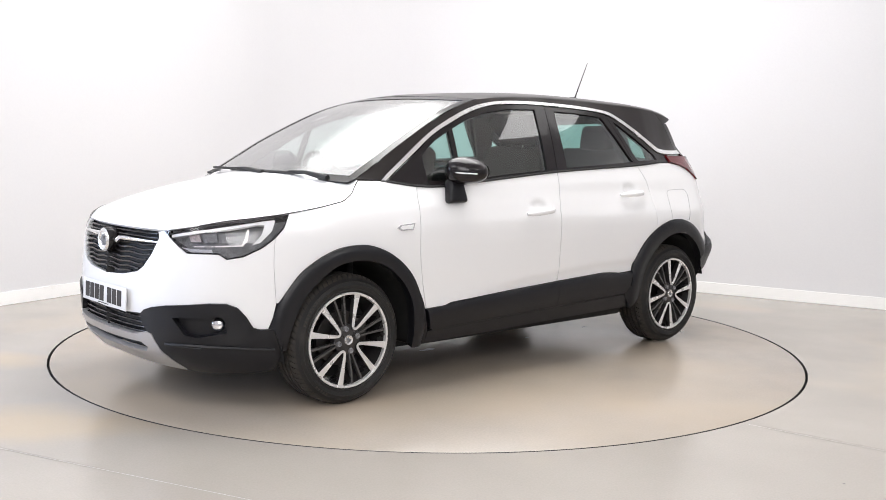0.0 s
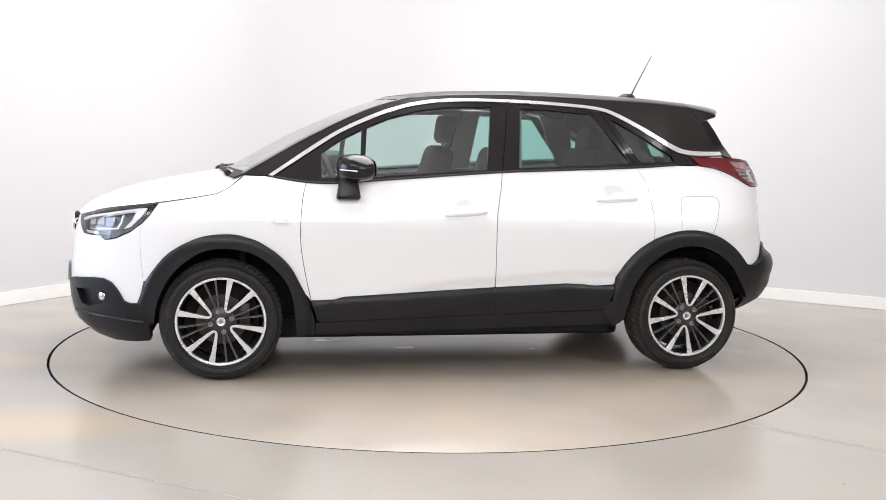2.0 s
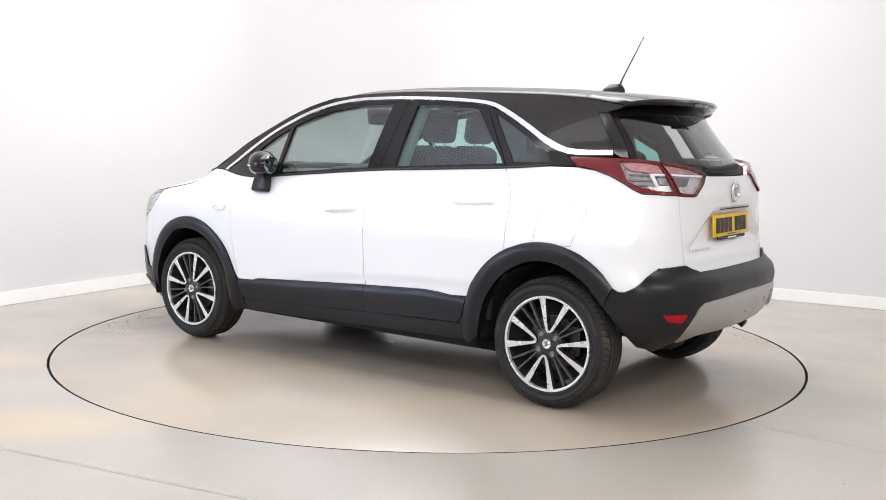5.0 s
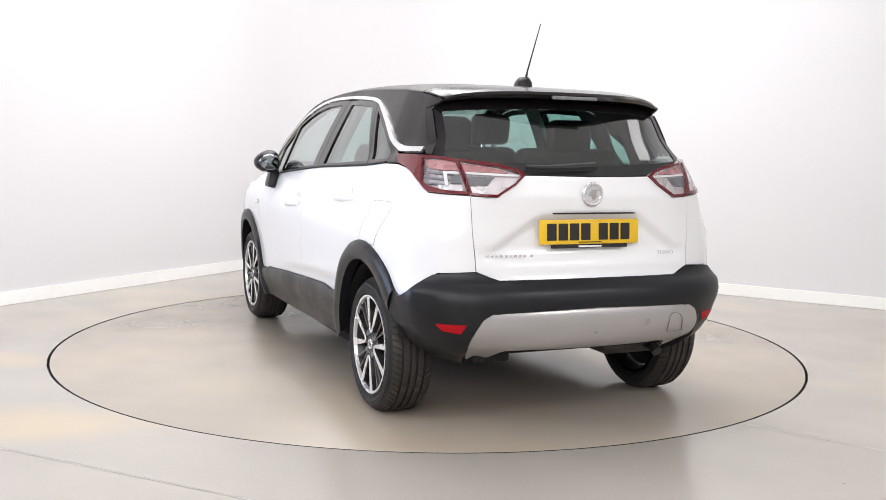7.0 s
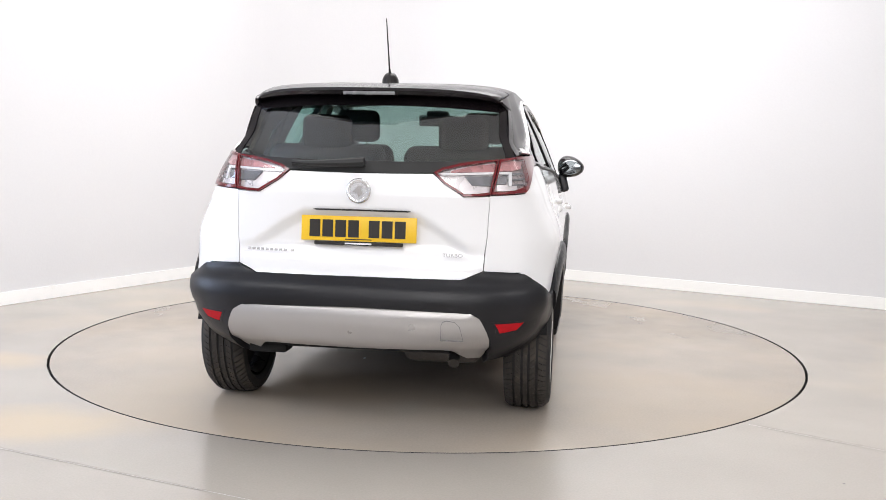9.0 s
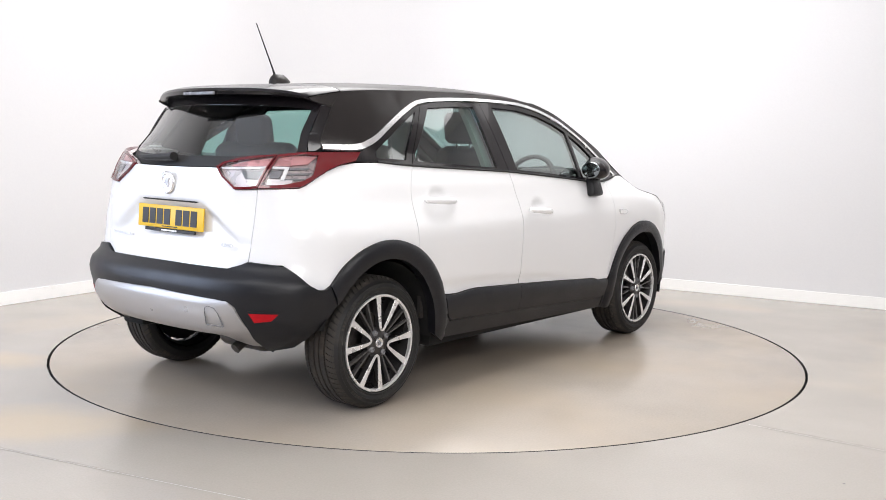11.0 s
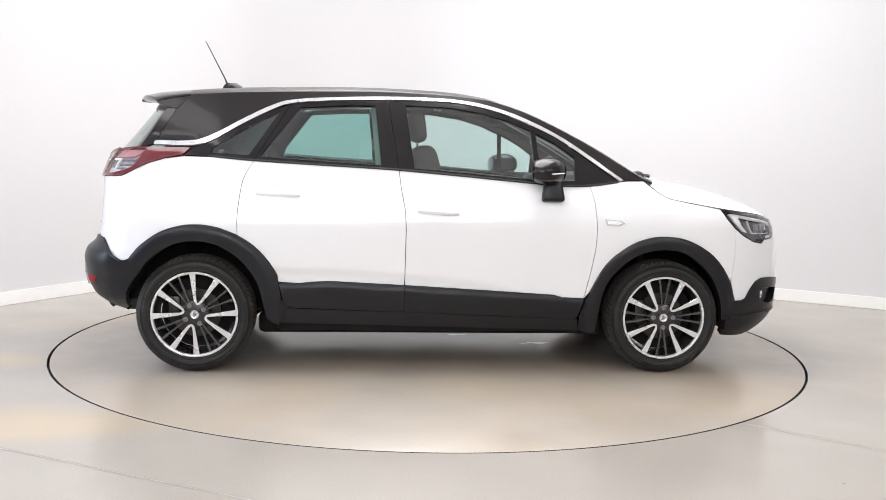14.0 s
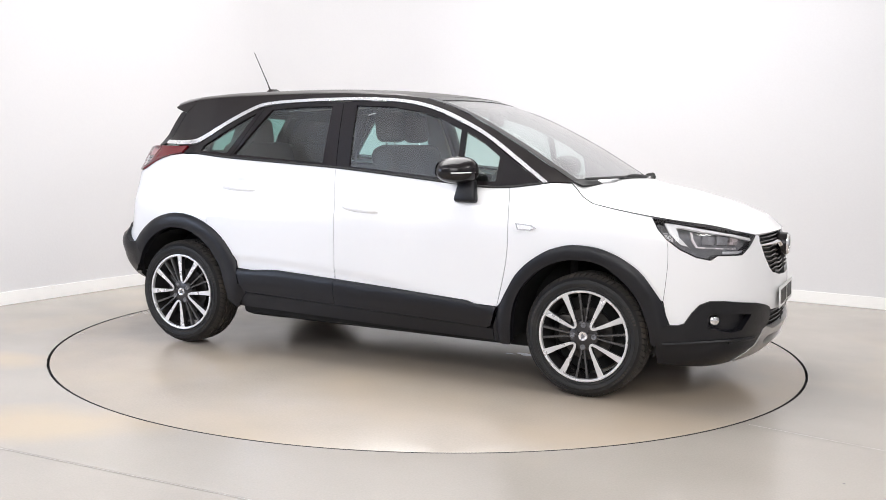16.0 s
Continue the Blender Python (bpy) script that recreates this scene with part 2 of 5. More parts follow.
# ---- the studio ----
def wall_strip(name, path, z0, z1, thick, mat, label, bev=0.0):
    """A wall along a plan line, its thickness away from the room."""
    bm = bmesh.new()
    cols = []
    for i, p in enumerate(path):
        a, b = path[max(i - 1, 0)], path[min(i + 1, len(path) - 1)]
        t = (b - a).normalized()
        nrm = Vector((t.y, -t.x, 0))
        cols.append([bm.verts.new(q) for q in (p + Vector((0, 0, z0)), p + Vector((0, 0, z1)), p - nrm * thick + Vector((0, 0, z1)), p - nrm * thick + Vector((0, 0, z0)))])
    for a, b in zip(cols, cols[1:]):
        for k in range(4):
            bm.faces.new((a[k], b[k], b[(k + 1) % 4], a[(k + 1) % 4]))
    bm.faces.new(cols[0])
    bm.faces.new(cols[-1][::-1])
    bmesh.ops.recalc_face_normals(bm, faces=bm.faces)
    ob = finish(name, bm, mat)
    return tagged(ob, label, "wall", kind="structure")


RC = 1.1
cove = [room(RC - RC * math.sin(k * math.pi / 24), RC - RC * math.cos(k * math.pi / 24)) for k in range(13)]
back_path = [room(LA, 0)] + cove + [room(0, LB)]
wall_strip("wall_backdrop", back_path, 0, HR, 0.15, WALL, "white painted studio wall with a rounded corner")
wall_strip("wall_side", [room(0, LB), room(LA, LB)], 0, HR, 0.15, GREYW, "plain grey painted studio wall")
wall_strip("wall_rear", [room(LA, LB), room(LA, 0)], 0, HR, 0.15, GREYW, "plain grey painted wall behind the camera")


def inward(path, d):
    out = []
    for i, p in enumerate(path):
        a, b = path[max(i - 1, 0)], path[min(i + 1, len(path) - 1)]
        t = (b - a).normalized()
        out.append(p + Vector((t.y, -t.x, 0)) * d)
    return out


ob = wall_strip("baseboard", inward(back_path, 0.014), 0.002, 0.10, 0.0125, SKIRT, "white painted scuffed skirting board along the wall")
ob["category"] = "skirting board"

bm = bmesh.new()
RD = 2.297
# the floor: one sheet with a round opening for the turntable
nseg = 160
inner = [bm.verts.new(((RD + 0.008) * math.cos(2 * math.pi * k / nseg), (RD + 0.008) * math.sin(2 * math.pi * k / nseg), 0)) for k in range(nseg)]
corners = [room(-0.2, -0.2), room(LA + 0.2, -0.2), room(LA + 0.2, LB + 0.2), room(-0.2, LB + 0.2)]


def ray_out(a):
    d = Vector((math.cos(a), math.sin(a), 0))
    best = None
    for p, q in zip(corners, corners[1:] + corners[:1]):
        e = q - p
        den = d.x * e.y - d.y * e.x
        if abs(den) > 1e-9:
            s = (p.x * e.y - p.y * e.x) / den
            u = (p.x * d.y - p.y * d.x) / den
            if s > 0 and -1e-6 <= u <= 1 + 1e-6 and (best is None or s < best):
                best = s
    return d * best


angles = sorted([2 * math.pi * k / nseg for k in range(nseg)])
outer = [bm.verts.new(ray_out(a)) for a in angles]
for c in corners:
    k = min(range(nseg), key=lambda i: (outer[i].co - c).length)
    outer[k].co = c
for k in range(nseg):
    j = (k + 1) % nseg
    bm.faces.new((inner[k], outer[k], outer[j], inner[j]))
bmesh.ops.recalc_face_normals(bm, faces=bm.faces)
floor = finish("floor", bm, FLOOR)
tagged(floor, "pale grey painted studio floor with tan patches", "floor", kind="structure")
# the gap's floor and outer wall are coloured dark to keep it in shade
bm = lathe([(RD - 0.05, -0.05), (RD + 0.0085, -0.05), (RD + 0.0085, -0.002)], 160, "z")
tagged(finish("trim_pit", bm, GROOVE), "dark bottom of the gap round the turntable", "gap", kind="structure")

# the ceiling
bm = bmesh.new()
bmesh.ops.create_cube(bm, size=1.0)
bmesh.ops.scale(bm, vec=(LB + 0.3, LA + 0.3, 0.15), verts=bm.verts)
ceil = finish("ceiling", bm, CEIL, smooth=False)
ceil.matrix_world = Matrix.Translation(room(LA / 2, LB / 2, HR + 0.075)) @ Matrix((BX, -AX, (0, 0, 1))).transposed().to_4x4()
tagged(ceil, "plain white painted studio ceiling", "ceiling", kind="structure")

# the window and the light fittings behind and above the camera
for a0, a1, z0, z1 in ((6.34, 6.40, 0.6, 2.9), (8.80, 8.86, 0.6, 2.9), (6.40, 8.80, 0.6, 0.65), (6.40, 8.80, 2.85, 2.9), (7.58, 7.62, 0.65, 2.85)):
    b = rounded_box((0.05, a1 - a0, z1 - z0), 0.004, 1)
    ob = finish("window_frame_bar", b, SKIRT)
    ob.matrix_world = Matrix.Translation(room((a0 + a1) / 2, 0.03, (z0 + z1) / 2)) @ Matrix((BX, -AX, (0, 0, 1))).transposed().to_4x4()
    tagged(ob, "white frame bar of a frosted window", "window frame", kind="structure")

# straight fine joints in the floor
for i, (p, q) in enumerate((((-2.15, -2.15), (-0.6, -2.88)), ((1.5, -1.80), (2.4, -2.5)))):
    p, q = Vector((*p, 0.0)), Vector((*q, 0.0))
    t = (q - p).normalized()
    s = Vector((-t.y, t.x, 0)) * 0.002
    bm = bmesh.new()
    bm.faces.new([bm.verts.new(v + Vector((0, 0, 0.0012))) for v in (p - s, q - s, q + s, p + s)])
    tagged(finish("floor_joint", bm, JOINT), "fine joint line in the painted floor", "joint", kind="structure")
for i in range(16):
    r, a = random.uniform(2.6, 4.2), random.uniform(-2.6, -0.5)
    s = random.uniform(0.003, 0.007)
    bm = lathe([(0, 0.001), (s * 0.7, 0.001), (s, 0.0002)], 8, "z")
    bmesh.ops.translate(bm, vec=(r * math.cos(a), r * math.sin(a), 0), verts=bm.verts)
    tagged(finish("dirt_speck", bm, SPECK), "small dark speck of dirt on the floor", "dirt", group="specks on the floor")

# the turntable
turntable = new("turntable")
tagged(turntable, "round grey painted floor turntable under the car", "turntable")
bm = lathe([(0, 0.0), (RD - 0.010, 0.0), (RD - 0.007, -0.0015)], 160, "z")
part("disc", bm, DISC, turntable)
# the disc's side is coloured dark too, standing in for shade in the gap
part("disc_edge", lathe([(RD - 0.007, -0.0018), (RD - 0.006, -0.004), (RD - 0.006, -0.048)], 160, "z"), GROOVE, turntable, "turntable edge coloured dark as the gap's shade")
for x, y, lx, ly in ((0.695, -0.06, 0.105, 0.045), (0.195, 0.205, 0.085, 0.05), (0.06, -0.04, 0.012, 0.01), (0.60, -0.09, 0.05, 0.016), (-0.6, 0.3, 0.04, 0.012)):
    bm = bmesh.new()
    vs = []
    for k in range(14):
        a = 2 * math.pi * k / 14
        w = 0.6 + 0.5 * noise.noise((x * 9 + math.cos(a), y * 9 + math.sin(a), 1.3))
        vs.append(bm.verts.new((x + lx * w * math.cos(a), y + ly * w * math.sin(a), 0.0015)))
    bm.faces.new(vs)
    ob = part("scuff", bm, SCUFF if lx > 0.02 else SPECK, turntable, "pale scuff mark")


# ---- the car: its surface ----
def table(points, smooth=0.02):
    """A smooth function through (place, value) points."""
    p = np.array(sorted(points))
    g = np.linspace(p[0, 0] - 0.3, p[-1, 0] + 0.3, 900)
    v = np.interp(g, p[:, 0], p[:, 1])
    n = max(int(smooth / (g[1] - g[0])), 1)
    k = np.hanning(2 * n + 3)
    v = np.convolve(np.pad(v, n + 1, mode="edge"), k / k.sum(), mode="valid")
    return lambda q: np.interp(q, g, v)


half_width = table([(0.15, 0.79), (0.22, 0.82), (0.3, 0.85), (0.4, 0.866), (0.5, 0.868), (0.6, 0.874), (0.75, 0.882), (0.86, 0.883), (0.95, 0.873), (1.0, 0.863), (1.06, 0.848), (1.12, 0.825), (1.2, 0.79), (1.25, 0.775)])
front_x = table([(0.14, 1.97), (0.2, 2.10), (0.27, 2.17), (0.35, 2.195), (0.5, 2.205), (0.6, 2.2), (0.7, 2.19), (0.8, 2.17), (0.87, 2.14), (0.93, 2.03), (1.0, 1.85), (1.1, 1.6)])
rear_x = table([(0.28, -1.84), (0.34, -1.93), (0.4, -1.98), (0.5, -1.995), (0.6, -1.99), (0.66, -1.965), (0.7, -1.94), (0.8, -1.925), (0.95, -1.92), (1.05, -1.925), (1.14, -1.9), (1.22, -1.86)])
belt_z = table([(-2.0, 1.225), (-1.36, 1.222), (-1.3, 1.19), (-1.2, 1.172), (-1.0, 1.162), (-0.2, 1.125), (0.14, 1.10), (0.72, 1.052), (0.88, 1.055), (1.05, 1.078), (1.15, 1.09), (1.3, 1.10)], 0.03)
NF, MF, NR, MR = 8.0, 2.5, 13.0, 3.0


def side_y(x, z):
    """Half the car's width at the length x and the height z."""
    x, z = np.asarray(x, float), np.asarray(z, float)
    zb = belt_z(x)
    zl = np.minimum(z, zb)
    xf, xr, w = front_x(zl), rear_x(zl), half_width(zl)
    X = np.where(x >= 0, np.clip(x / xf, 0, 1) ** NF, np.clip(x / xr, 0, 1) ** NR)
    y = w * np.where(x >= 0, np.clip(1 - X, 0, 1) ** (1 / MF), np.clip(1 - X, 0, 1) ** (1 / MR))
    y = y - np.interp(z, [0.25, 0.3, 0.4, 0.47, 0.56], [0.26, 0.19, 0.075, 0.025, 0.0]) * np.clip((-x - 1.5) / 0.25, 0, 1)
    y = y - 0.035 * np.clip((-x - 1.2) / 0.5, 0, 1) * np.clip((zl - 0.85) / 0.25, 0, 1)
    over = np.maximum(z - zb, 0)
    soft = np.clip(over / 0.06, 0, 1)
    taper = np.where(x > 0, 0.012 * x ** 2, 0.016 * x ** 2)
    y = y - 0.65 * np.clip(x - 0.5, 0, 1) * np.clip(zl - 0.95, 0, 1)
    # the shoulder draws in under the windows, most at the rear doors
    q = np.clip((z - 0.80) / 0.22, 0, 1)
    y = y - q * q * (3 - 2 * q) * np.interp(x, [-1.88, -1.7, -1.55, -1.4, -1.0, -0.2, 0.9, 1.3], [0.010, 0.020, 0.036, 0.047, 0.047, 0.027, 0.021, 0.010])
    lean = 0.355 + np.interp(x, [-1.45, -0.85, -0.3, 0.5], [-0.15, -0.065, 0.03, 0.0])
    return y - lean * over - soft * taper - 0.22 * over ** 2


def side_map(d, z):
    x = -np.asarray(d, float)
    return x, side_y(x, z)


def front_map(d, z):
    lo, hi = np.zeros_like(d), front_x(np.minimum(z, belt_z(d * 0 + 1.2))) * np.ones_like(d)
    for _ in range(48):
        mid = (lo + hi) / 2
        up = side_y(mid, z) - mid > d
        lo, hi = np.where(up, mid, lo), np.where(up, hi, mid)
    x = (lo + hi) / 2
    return x, np.where(hi > lo, side_y(x, z), 0)


def rear_map(d, z):
    lo, hi = rear_x(z) * np.ones_like(d), np.zeros_like(d)
    for _ in range(48):
        mid = (lo + hi) / 2
        up = -mid - side_y(mid, z) > d
        lo, hi = np.where(up, mid, lo), np.where(up, hi, mid)
    x = (lo + hi) / 2
    return x, side_y(x, z)


def fx(x, z):
    return float(side_y(x, z) - x), z


def fy(y, z):
    x = float(front_x(z) * (1 - (y / half_width(z)) ** MF) ** (1 / NF))
    return y - x, z


def rx(x, z):
    return float(-x - side_y(x, z)), z


def ry(y, z):
    if z > 0.8:
        lo, hi = float(rear_x(z)), 0.0
        for _ in range(40):
            mid = (lo + hi) / 2
            lo, hi = (mid, hi) if side_y(mid, z) < y else (lo, mid)
        return -(lo + hi) / 2 - y, z
    x = float(rear_x(z) * (1 - (y / half_width(z)) ** MR) ** (1 / NR))
    return -x - y, z


def sx(x, z):
    return -x, z


def dense(poly, step):
    out = []
    for a, b in zip(poly, poly[1:] + poly[:1]):
        n = max(int(math.dist(a, b) / step), 1)
        out += [(a[0] + (b[0] - a[0]) * k / n, a[1] + (b[1] - a[1]) * k / n) for k in range(n)]
    return out


def shrink(poly, d):
    """Moves an outline inwards by d."""
    area = sum(a[0] * b[1] - b[0] * a[1] for a, b in zip(poly, poly[1:] + poly[:1]))
    s = 1 if area > 0 else -1
    out = []
    for i, p in enumerate(poly):
        a, b = Vector(poly[i - 1]), Vector(poly[(i + 1) % len(poly)])
        p = Vector(p)
        e1, e2 = (p - a).normalized(), (b - p).normalized()
        n1, n2 = Vector((-e1.y, e1.x)) * s, Vector((-e2.y, e2.x)) * s
        n = n1 + n2
        n = n / max(n.dot(n1), 0.5) if n.length > 1e-6 else n1
        out.append(tuple(p + n * d))
    return out


def inside(p, poly):
    x, y = p
    hit = False
    for (x1, y1), (x2, y2) in zip(poly, poly[1:] + poly[:1]):
        if (y1 > y) != (y2 > y) and x < (x2 - x1) * (y - y1) / (y2 - y1) + x1:
            hit = not hit
    return hit


from mathutils.geometry import delaunay_2d_cdt


def panel(poly, kind, lift=0.0, thick=0.02, holes=(), gap=0.0015, step=0.035, centre=False, dent=None):
    """A sheet cut to an outline and laid on the car's surface, on the left side (or across the middle, with centre).
    kind: s side, f front, r rear, or a function of its own from outline to space."""
    surf = {"s": side_map, "f": front_map, "r": rear_map}.get(kind)
    if centre:
        # the edge on the car's middle follows the surface, not a chord
        row, ends = [], [i for i, p in enumerate(poly) if abs(float(surf(np.array([p[0]]), np.array([p[1]]))[1][0])) < 0.006]
        for i, p in enumerate(poly):
            j = (i + 1) % len(poly)
            row.append(p)
            if i in ends and j in ends:
                z0, z1 = p[1], poly[j][1]
                n = max(int(abs(z1 - z0) / 0.015), 1)
                for k in range(1, n):
                    z = z0 + (z1 - z0) * k / n
                    row.append((-float(front_x(z)), z) if kind == "f" else (-float(rear_x(z)), z))
        poly = row
    if gap:
        poly = shrink(poly, gap)
    rings = [dense(poly, step * 0.8)] + [dense(list(h), step * 0.8) for h in holes]
    pts = [p for r in rings for p in r]
    edges, base = [], 0
    for r in rings:
        edges += [(base + i, base + (i + 1) % len(r)) for i in range(len(r))]
        base += len(r)
    xs, ys = [p[0] for p in rings[0]], [p[1] for p in rings[0]]
    bnd = np.array(pts)
    gx = np.arange(min(xs) + step / 2, max(xs), step)
    gy = np.arange(min(ys) + step / 2, max(ys), step)
    for a in gx:
        for b in gy:
            if inside((a, b), rings[0]) and not any(inside((a, b), h) for h in rings[1:]) and np.min(np.hypot(bnd[:, 0] - a, bnd[:, 1] - b)) > step * 0.45:
                pts.append((a, b))
    vs, _, fs, *_ = delaunay_2d_cdt([Vector(p) for p in pts], edges, [], 0, 1e-6)
    P = np.array([(v.x, v.y) for v in vs])
    tri = [f for f in fs if inside(tuple(P[list(f)].mean(0)), rings[0]) and not any(inside(tuple(P[list(f)].mean(0)), h) for h in rings[1:])]

    def full(f):
        a, b, c = P[list(f)]
        u, v, w = b - a, c - a, c - b
        return abs(u[0] * v[1] - u[1] * v[0]) > 0.012 * max(u @ u, v @ v, w @ w)

    tri = [f for f in tri if full(f)]

    def at(q):
        if surf is None:
            return kind(q[:, 0], q[:, 1])
        x, y = surf(q[:, 0], q[:, 1])
        return np.stack([x, y, q[:, 1]], 1)

    e = 0.004
    A = at(P)
    du = at(P + (e, 0)) - at(P - (e, 0))
    dv = at(P + (0, e)) - at(P - (0, e))
    N = np.cross(du, dv)
    N /= np.maximum(np.linalg.norm(N, axis=1, keepdims=True), 1e-9)
    mid = np.array([0.0, 0.0, 0.6])
    flip = np.sign(np.sum(N * (A - mid), axis=1))
    N *= np.where(flip == 0, 1, flip)[:, None]
    if centre:
        N[np.abs(A[:, 1]) < 0.03, 1] = 0
        A[np.abs(A[:, 1]) < 0.009, 1] = 0
    up = lift if dent is None else lift + dent(A)[:, None]
    T = A + N * up
    B = T - N * thick
    bm = bmesh.new()
    tv = [bm.verts.new(v) for v in T]
    bv = [bm.verts.new(v) for v in B]
    count = {}
    for f in tri:
        for i in range(3):
            count[frozenset((f[i], f[(i + 1) % 3]))] = count.get(frozenset((f[i], f[(i + 1) % 3])), 0) + 1
    for f in tri:
        a, b, c = (Vector(T[i]) for i in f)
        g = list(f) if (b - a).cross(c - a).dot(Vector(N[f[0]])) > 0 else list(f)[::-1]
        bm.faces.new([tv[i] for i in g])
        if thick:
            bm.faces.new([bv[i] for i in g[::-1]])
            for i in range(3):
                p, q = g[i], g[(i + 1) % 3]
                if count[frozenset((p, q))] == 1 and not (centre and abs(T[p][1]) < 1e-6 and abs(T[q][1]) < 1e-6):
                    bm.faces.new((tv[q], tv[p], bv[p], bv[q]))
    bmesh.ops.delete(bm, geom=[v for v in bm.verts if not v.link_faces], context="VERTS")
    if centre:
        other = mirrored(bm)
        bm = join(bm, other)
        bmesh.ops.remove_doubles(bm, verts=bm.verts, dist=1e-4)
    return bm


def both(name, bm, mat, parent, label=""):
    """A part for the left side and its twin on the right."""
    other = mirrored(bm)
    parents = parent if isinstance(parent, tuple) else (parent, parent)
    return part(name, bm, mat, parents[0], label), part(name, other, mat, parents[1], label)


def sheet(rows, thick=0.0, close=False):
    """A grid of points, row by row, as a skin; with thickness it is closed at its edges."""
    bm = bmesh.new()
    g = [[bm.verts.new(p) for p in r] for r in rows]
    for a, b in zip(g, g[1:]):
        for i in range(len(a) - 1):
            bm.faces.new((a[i], a[i + 1], b[i + 1], b[i]))
    bmesh.ops.recalc_face_normals(bm, faces=bm.faces)
    up = sum((f.normal * f.calc_area() for f in bm.faces), Vector())
    c = sum((v.co for v in bm.verts), Vector()) / len(bm.verts)
    if up.dot(c - Vector((0, 0, 0.6))) < 0:
        bmesh.ops.reverse_faces(bm, faces=bm.faces)
    if thick:
        bm.normal_update()
        bmesh.ops.solidify(bm, geom=bm.faces[:], thickness=thick)
    return bm


def loft(edge, mid, n=14, px=2.0, pz=2.2):
    """Rows across the car from the left edge line over the middle line to the right edge."""
    rows = []
    for (xe, ye, ze), (xm, zm) in zip(edge, mid):
        row = []
        for k in range(-n, n + 1):
            q = abs(k) / n
            row.append((xm + (xe - xm) * q ** px, ye * k / n, zm + (ze - zm) * q ** pz))
        rows.append(row)
    return rows


def crowned(edge, mid, first=0.0, n=20):
    """Rows across the car with a full rounded shoulder; first: how many rows still keep the flatter section in front."""
    rows = []
    for i, ((xe, ye, ze), (xm, zm)) in enumerate(zip(edge, mid)):
        full = min(i / first, 1.0) if first else 1.0
        row = []
        for k in range(-n, n + 1):
            q = math.sin(abs(k) / n * math.pi / 2)
            f = (1 - q ** 2.3) * (1 - full) + max(1 - q ** 4.2, 0.0) ** 0.6 * full
            row.append((xm + (xe - xm) * q ** 2.0, math.copysign(ye * q, k), ze + (zm - ze) * f))
        rows.append(row)
    return rows


car = new("car")
tagged(car, "white five-door crossover car with black roof and grey cladding", "car")

# ---- shut lines and outlines, in metres (length, height) ----
FRONT_SHUT = [q[:2] for q in spline([(x, z, 0) for x, z in [(0.882, 1.056), (0.903, 0.963), (0.915, 0.809), (0.910, 0.70), (0.893, 0.592), (0.867, 0.468), (0.855, 0.418)]], 4)]
B_SHUT = [(-0.202, 1.127), (-0.19, 1.032), (-0.165, 0.90), (-0.160, 0.80), (-0.163, 0.486)]
REAR_SHUT = [q[:2] for q in spline([(x, z, 0) for x, z in [(-1.003, 1.162), (-1.045, 1.09), (-1.068, 1.02), (-1.083, 0.88), (-1.083, 0.745)]], 5)]
CLAD_TOP = [(0.855, 0.418), (0.728, 0.423), (0.681, 0.437), (-0.163, 0.483), (-0.576, 0.502), (-0.66, 0.498), (-0.748, 0.489), (-0.858, 0.492)]
ARCH_F = [(1.765, 0.40), (1.745, 0.45), (1.719, 0.522), (1.631, 0.642), (1.56, 0.70), (1.477, 0.744), (1.40, 0.768), (1.32, 0.776), (1.24, 0.772), (1.15, 0.745), (1.08, 0.706), (1.02, 0.66), (0.965, 0.60), (0.925, 0.53), (0.89, 0.46), (0.862, 0.40)]
ARCH_R = [(-0.845, 0.40), (-0.868, 0.536), (-0.905, 0.60), (-0.956, 0.662), (-1.01, 0.71), (-1.083, 0.757), (-1.17, 0.79), (-1.24, 0.806), (-1.306, 0.81), (-1.38, 0.804), (-1.478, 0.775), (-1.55, 0.735), (-1.61, 0.685), (-1.664, 0.620)]
CH_OUT = [(1.082, 1.084), (0.86, 1.238), (0.704, 1.335), (0.56, 1.405), (0.425, 1.459), (0.269, 1.501), (0.082, 1.525), (-0.199, 1.531), (-0.512, 1.523), (-0.795, 1.502), (-0.922, 1.464), (-1.083, 1.383), (-1.20, 1.316), (-1.285, 1.277), (-1.35, 1.260), (-1.43, 1.255), (-1.553, 1.256)]
CH_IN = [(1.054, 1.078), (0.851, 1.214), (0.695, 1.314), (0.55, 1.382), (0.424, 1.434), (0.269, 1.478), (0.082, 1.504), (-0.199, 1.510), (-0.513, 1.501), (-0.796, 1.479), (-0.923, 1.433), (-1.084, 1.349), (-1.20, 1.279), (-1.279, 1.241), (-1.34, 1.228), (-1.42, 1.225), (-1.563, 1.230)]
CH_IN = spline([(a[0] + 0.8 * (b[0] - a[0]), a[1] + 0.8 * (b[1] - a[1])) for a, b in zip(CH_OUT, CH_IN)], 3)
CH_OUT = spline(CH_OUT, 3)
WS_EDGE = [(1.215, 1.090), (1.07, 1.175), (0.93, 1.258), (0.76, 1.348), (0.60, 1.426), (0.48, 1.474), (0.38, 1.505), (0.29, 1.528)]
ROOF_EDGE = [(0.29, 1.528), (0.18, 1.540), (0.083, 1.547), (-0.2, 1.558), (-0.45, 1.557), (-0.69, 1.551), (-1.0, 1.540), (-1.17, 1.532), (-1.368, 1.516)]
HATCH = [(-1.368, 1.516), (-1.446, 1.437), (-1.51, 1.335), (-1.562, 1.245)]


def on_side(line):
    return [(x, float(side_y(x, z)), z) for x, z in line]


def S(line):
    return [sx(*p) for p in line]


# ---- body panels ----
def ease(q):
    q = np.clip(q, 0, 1)
    return q * q * (3 - 2 * q)


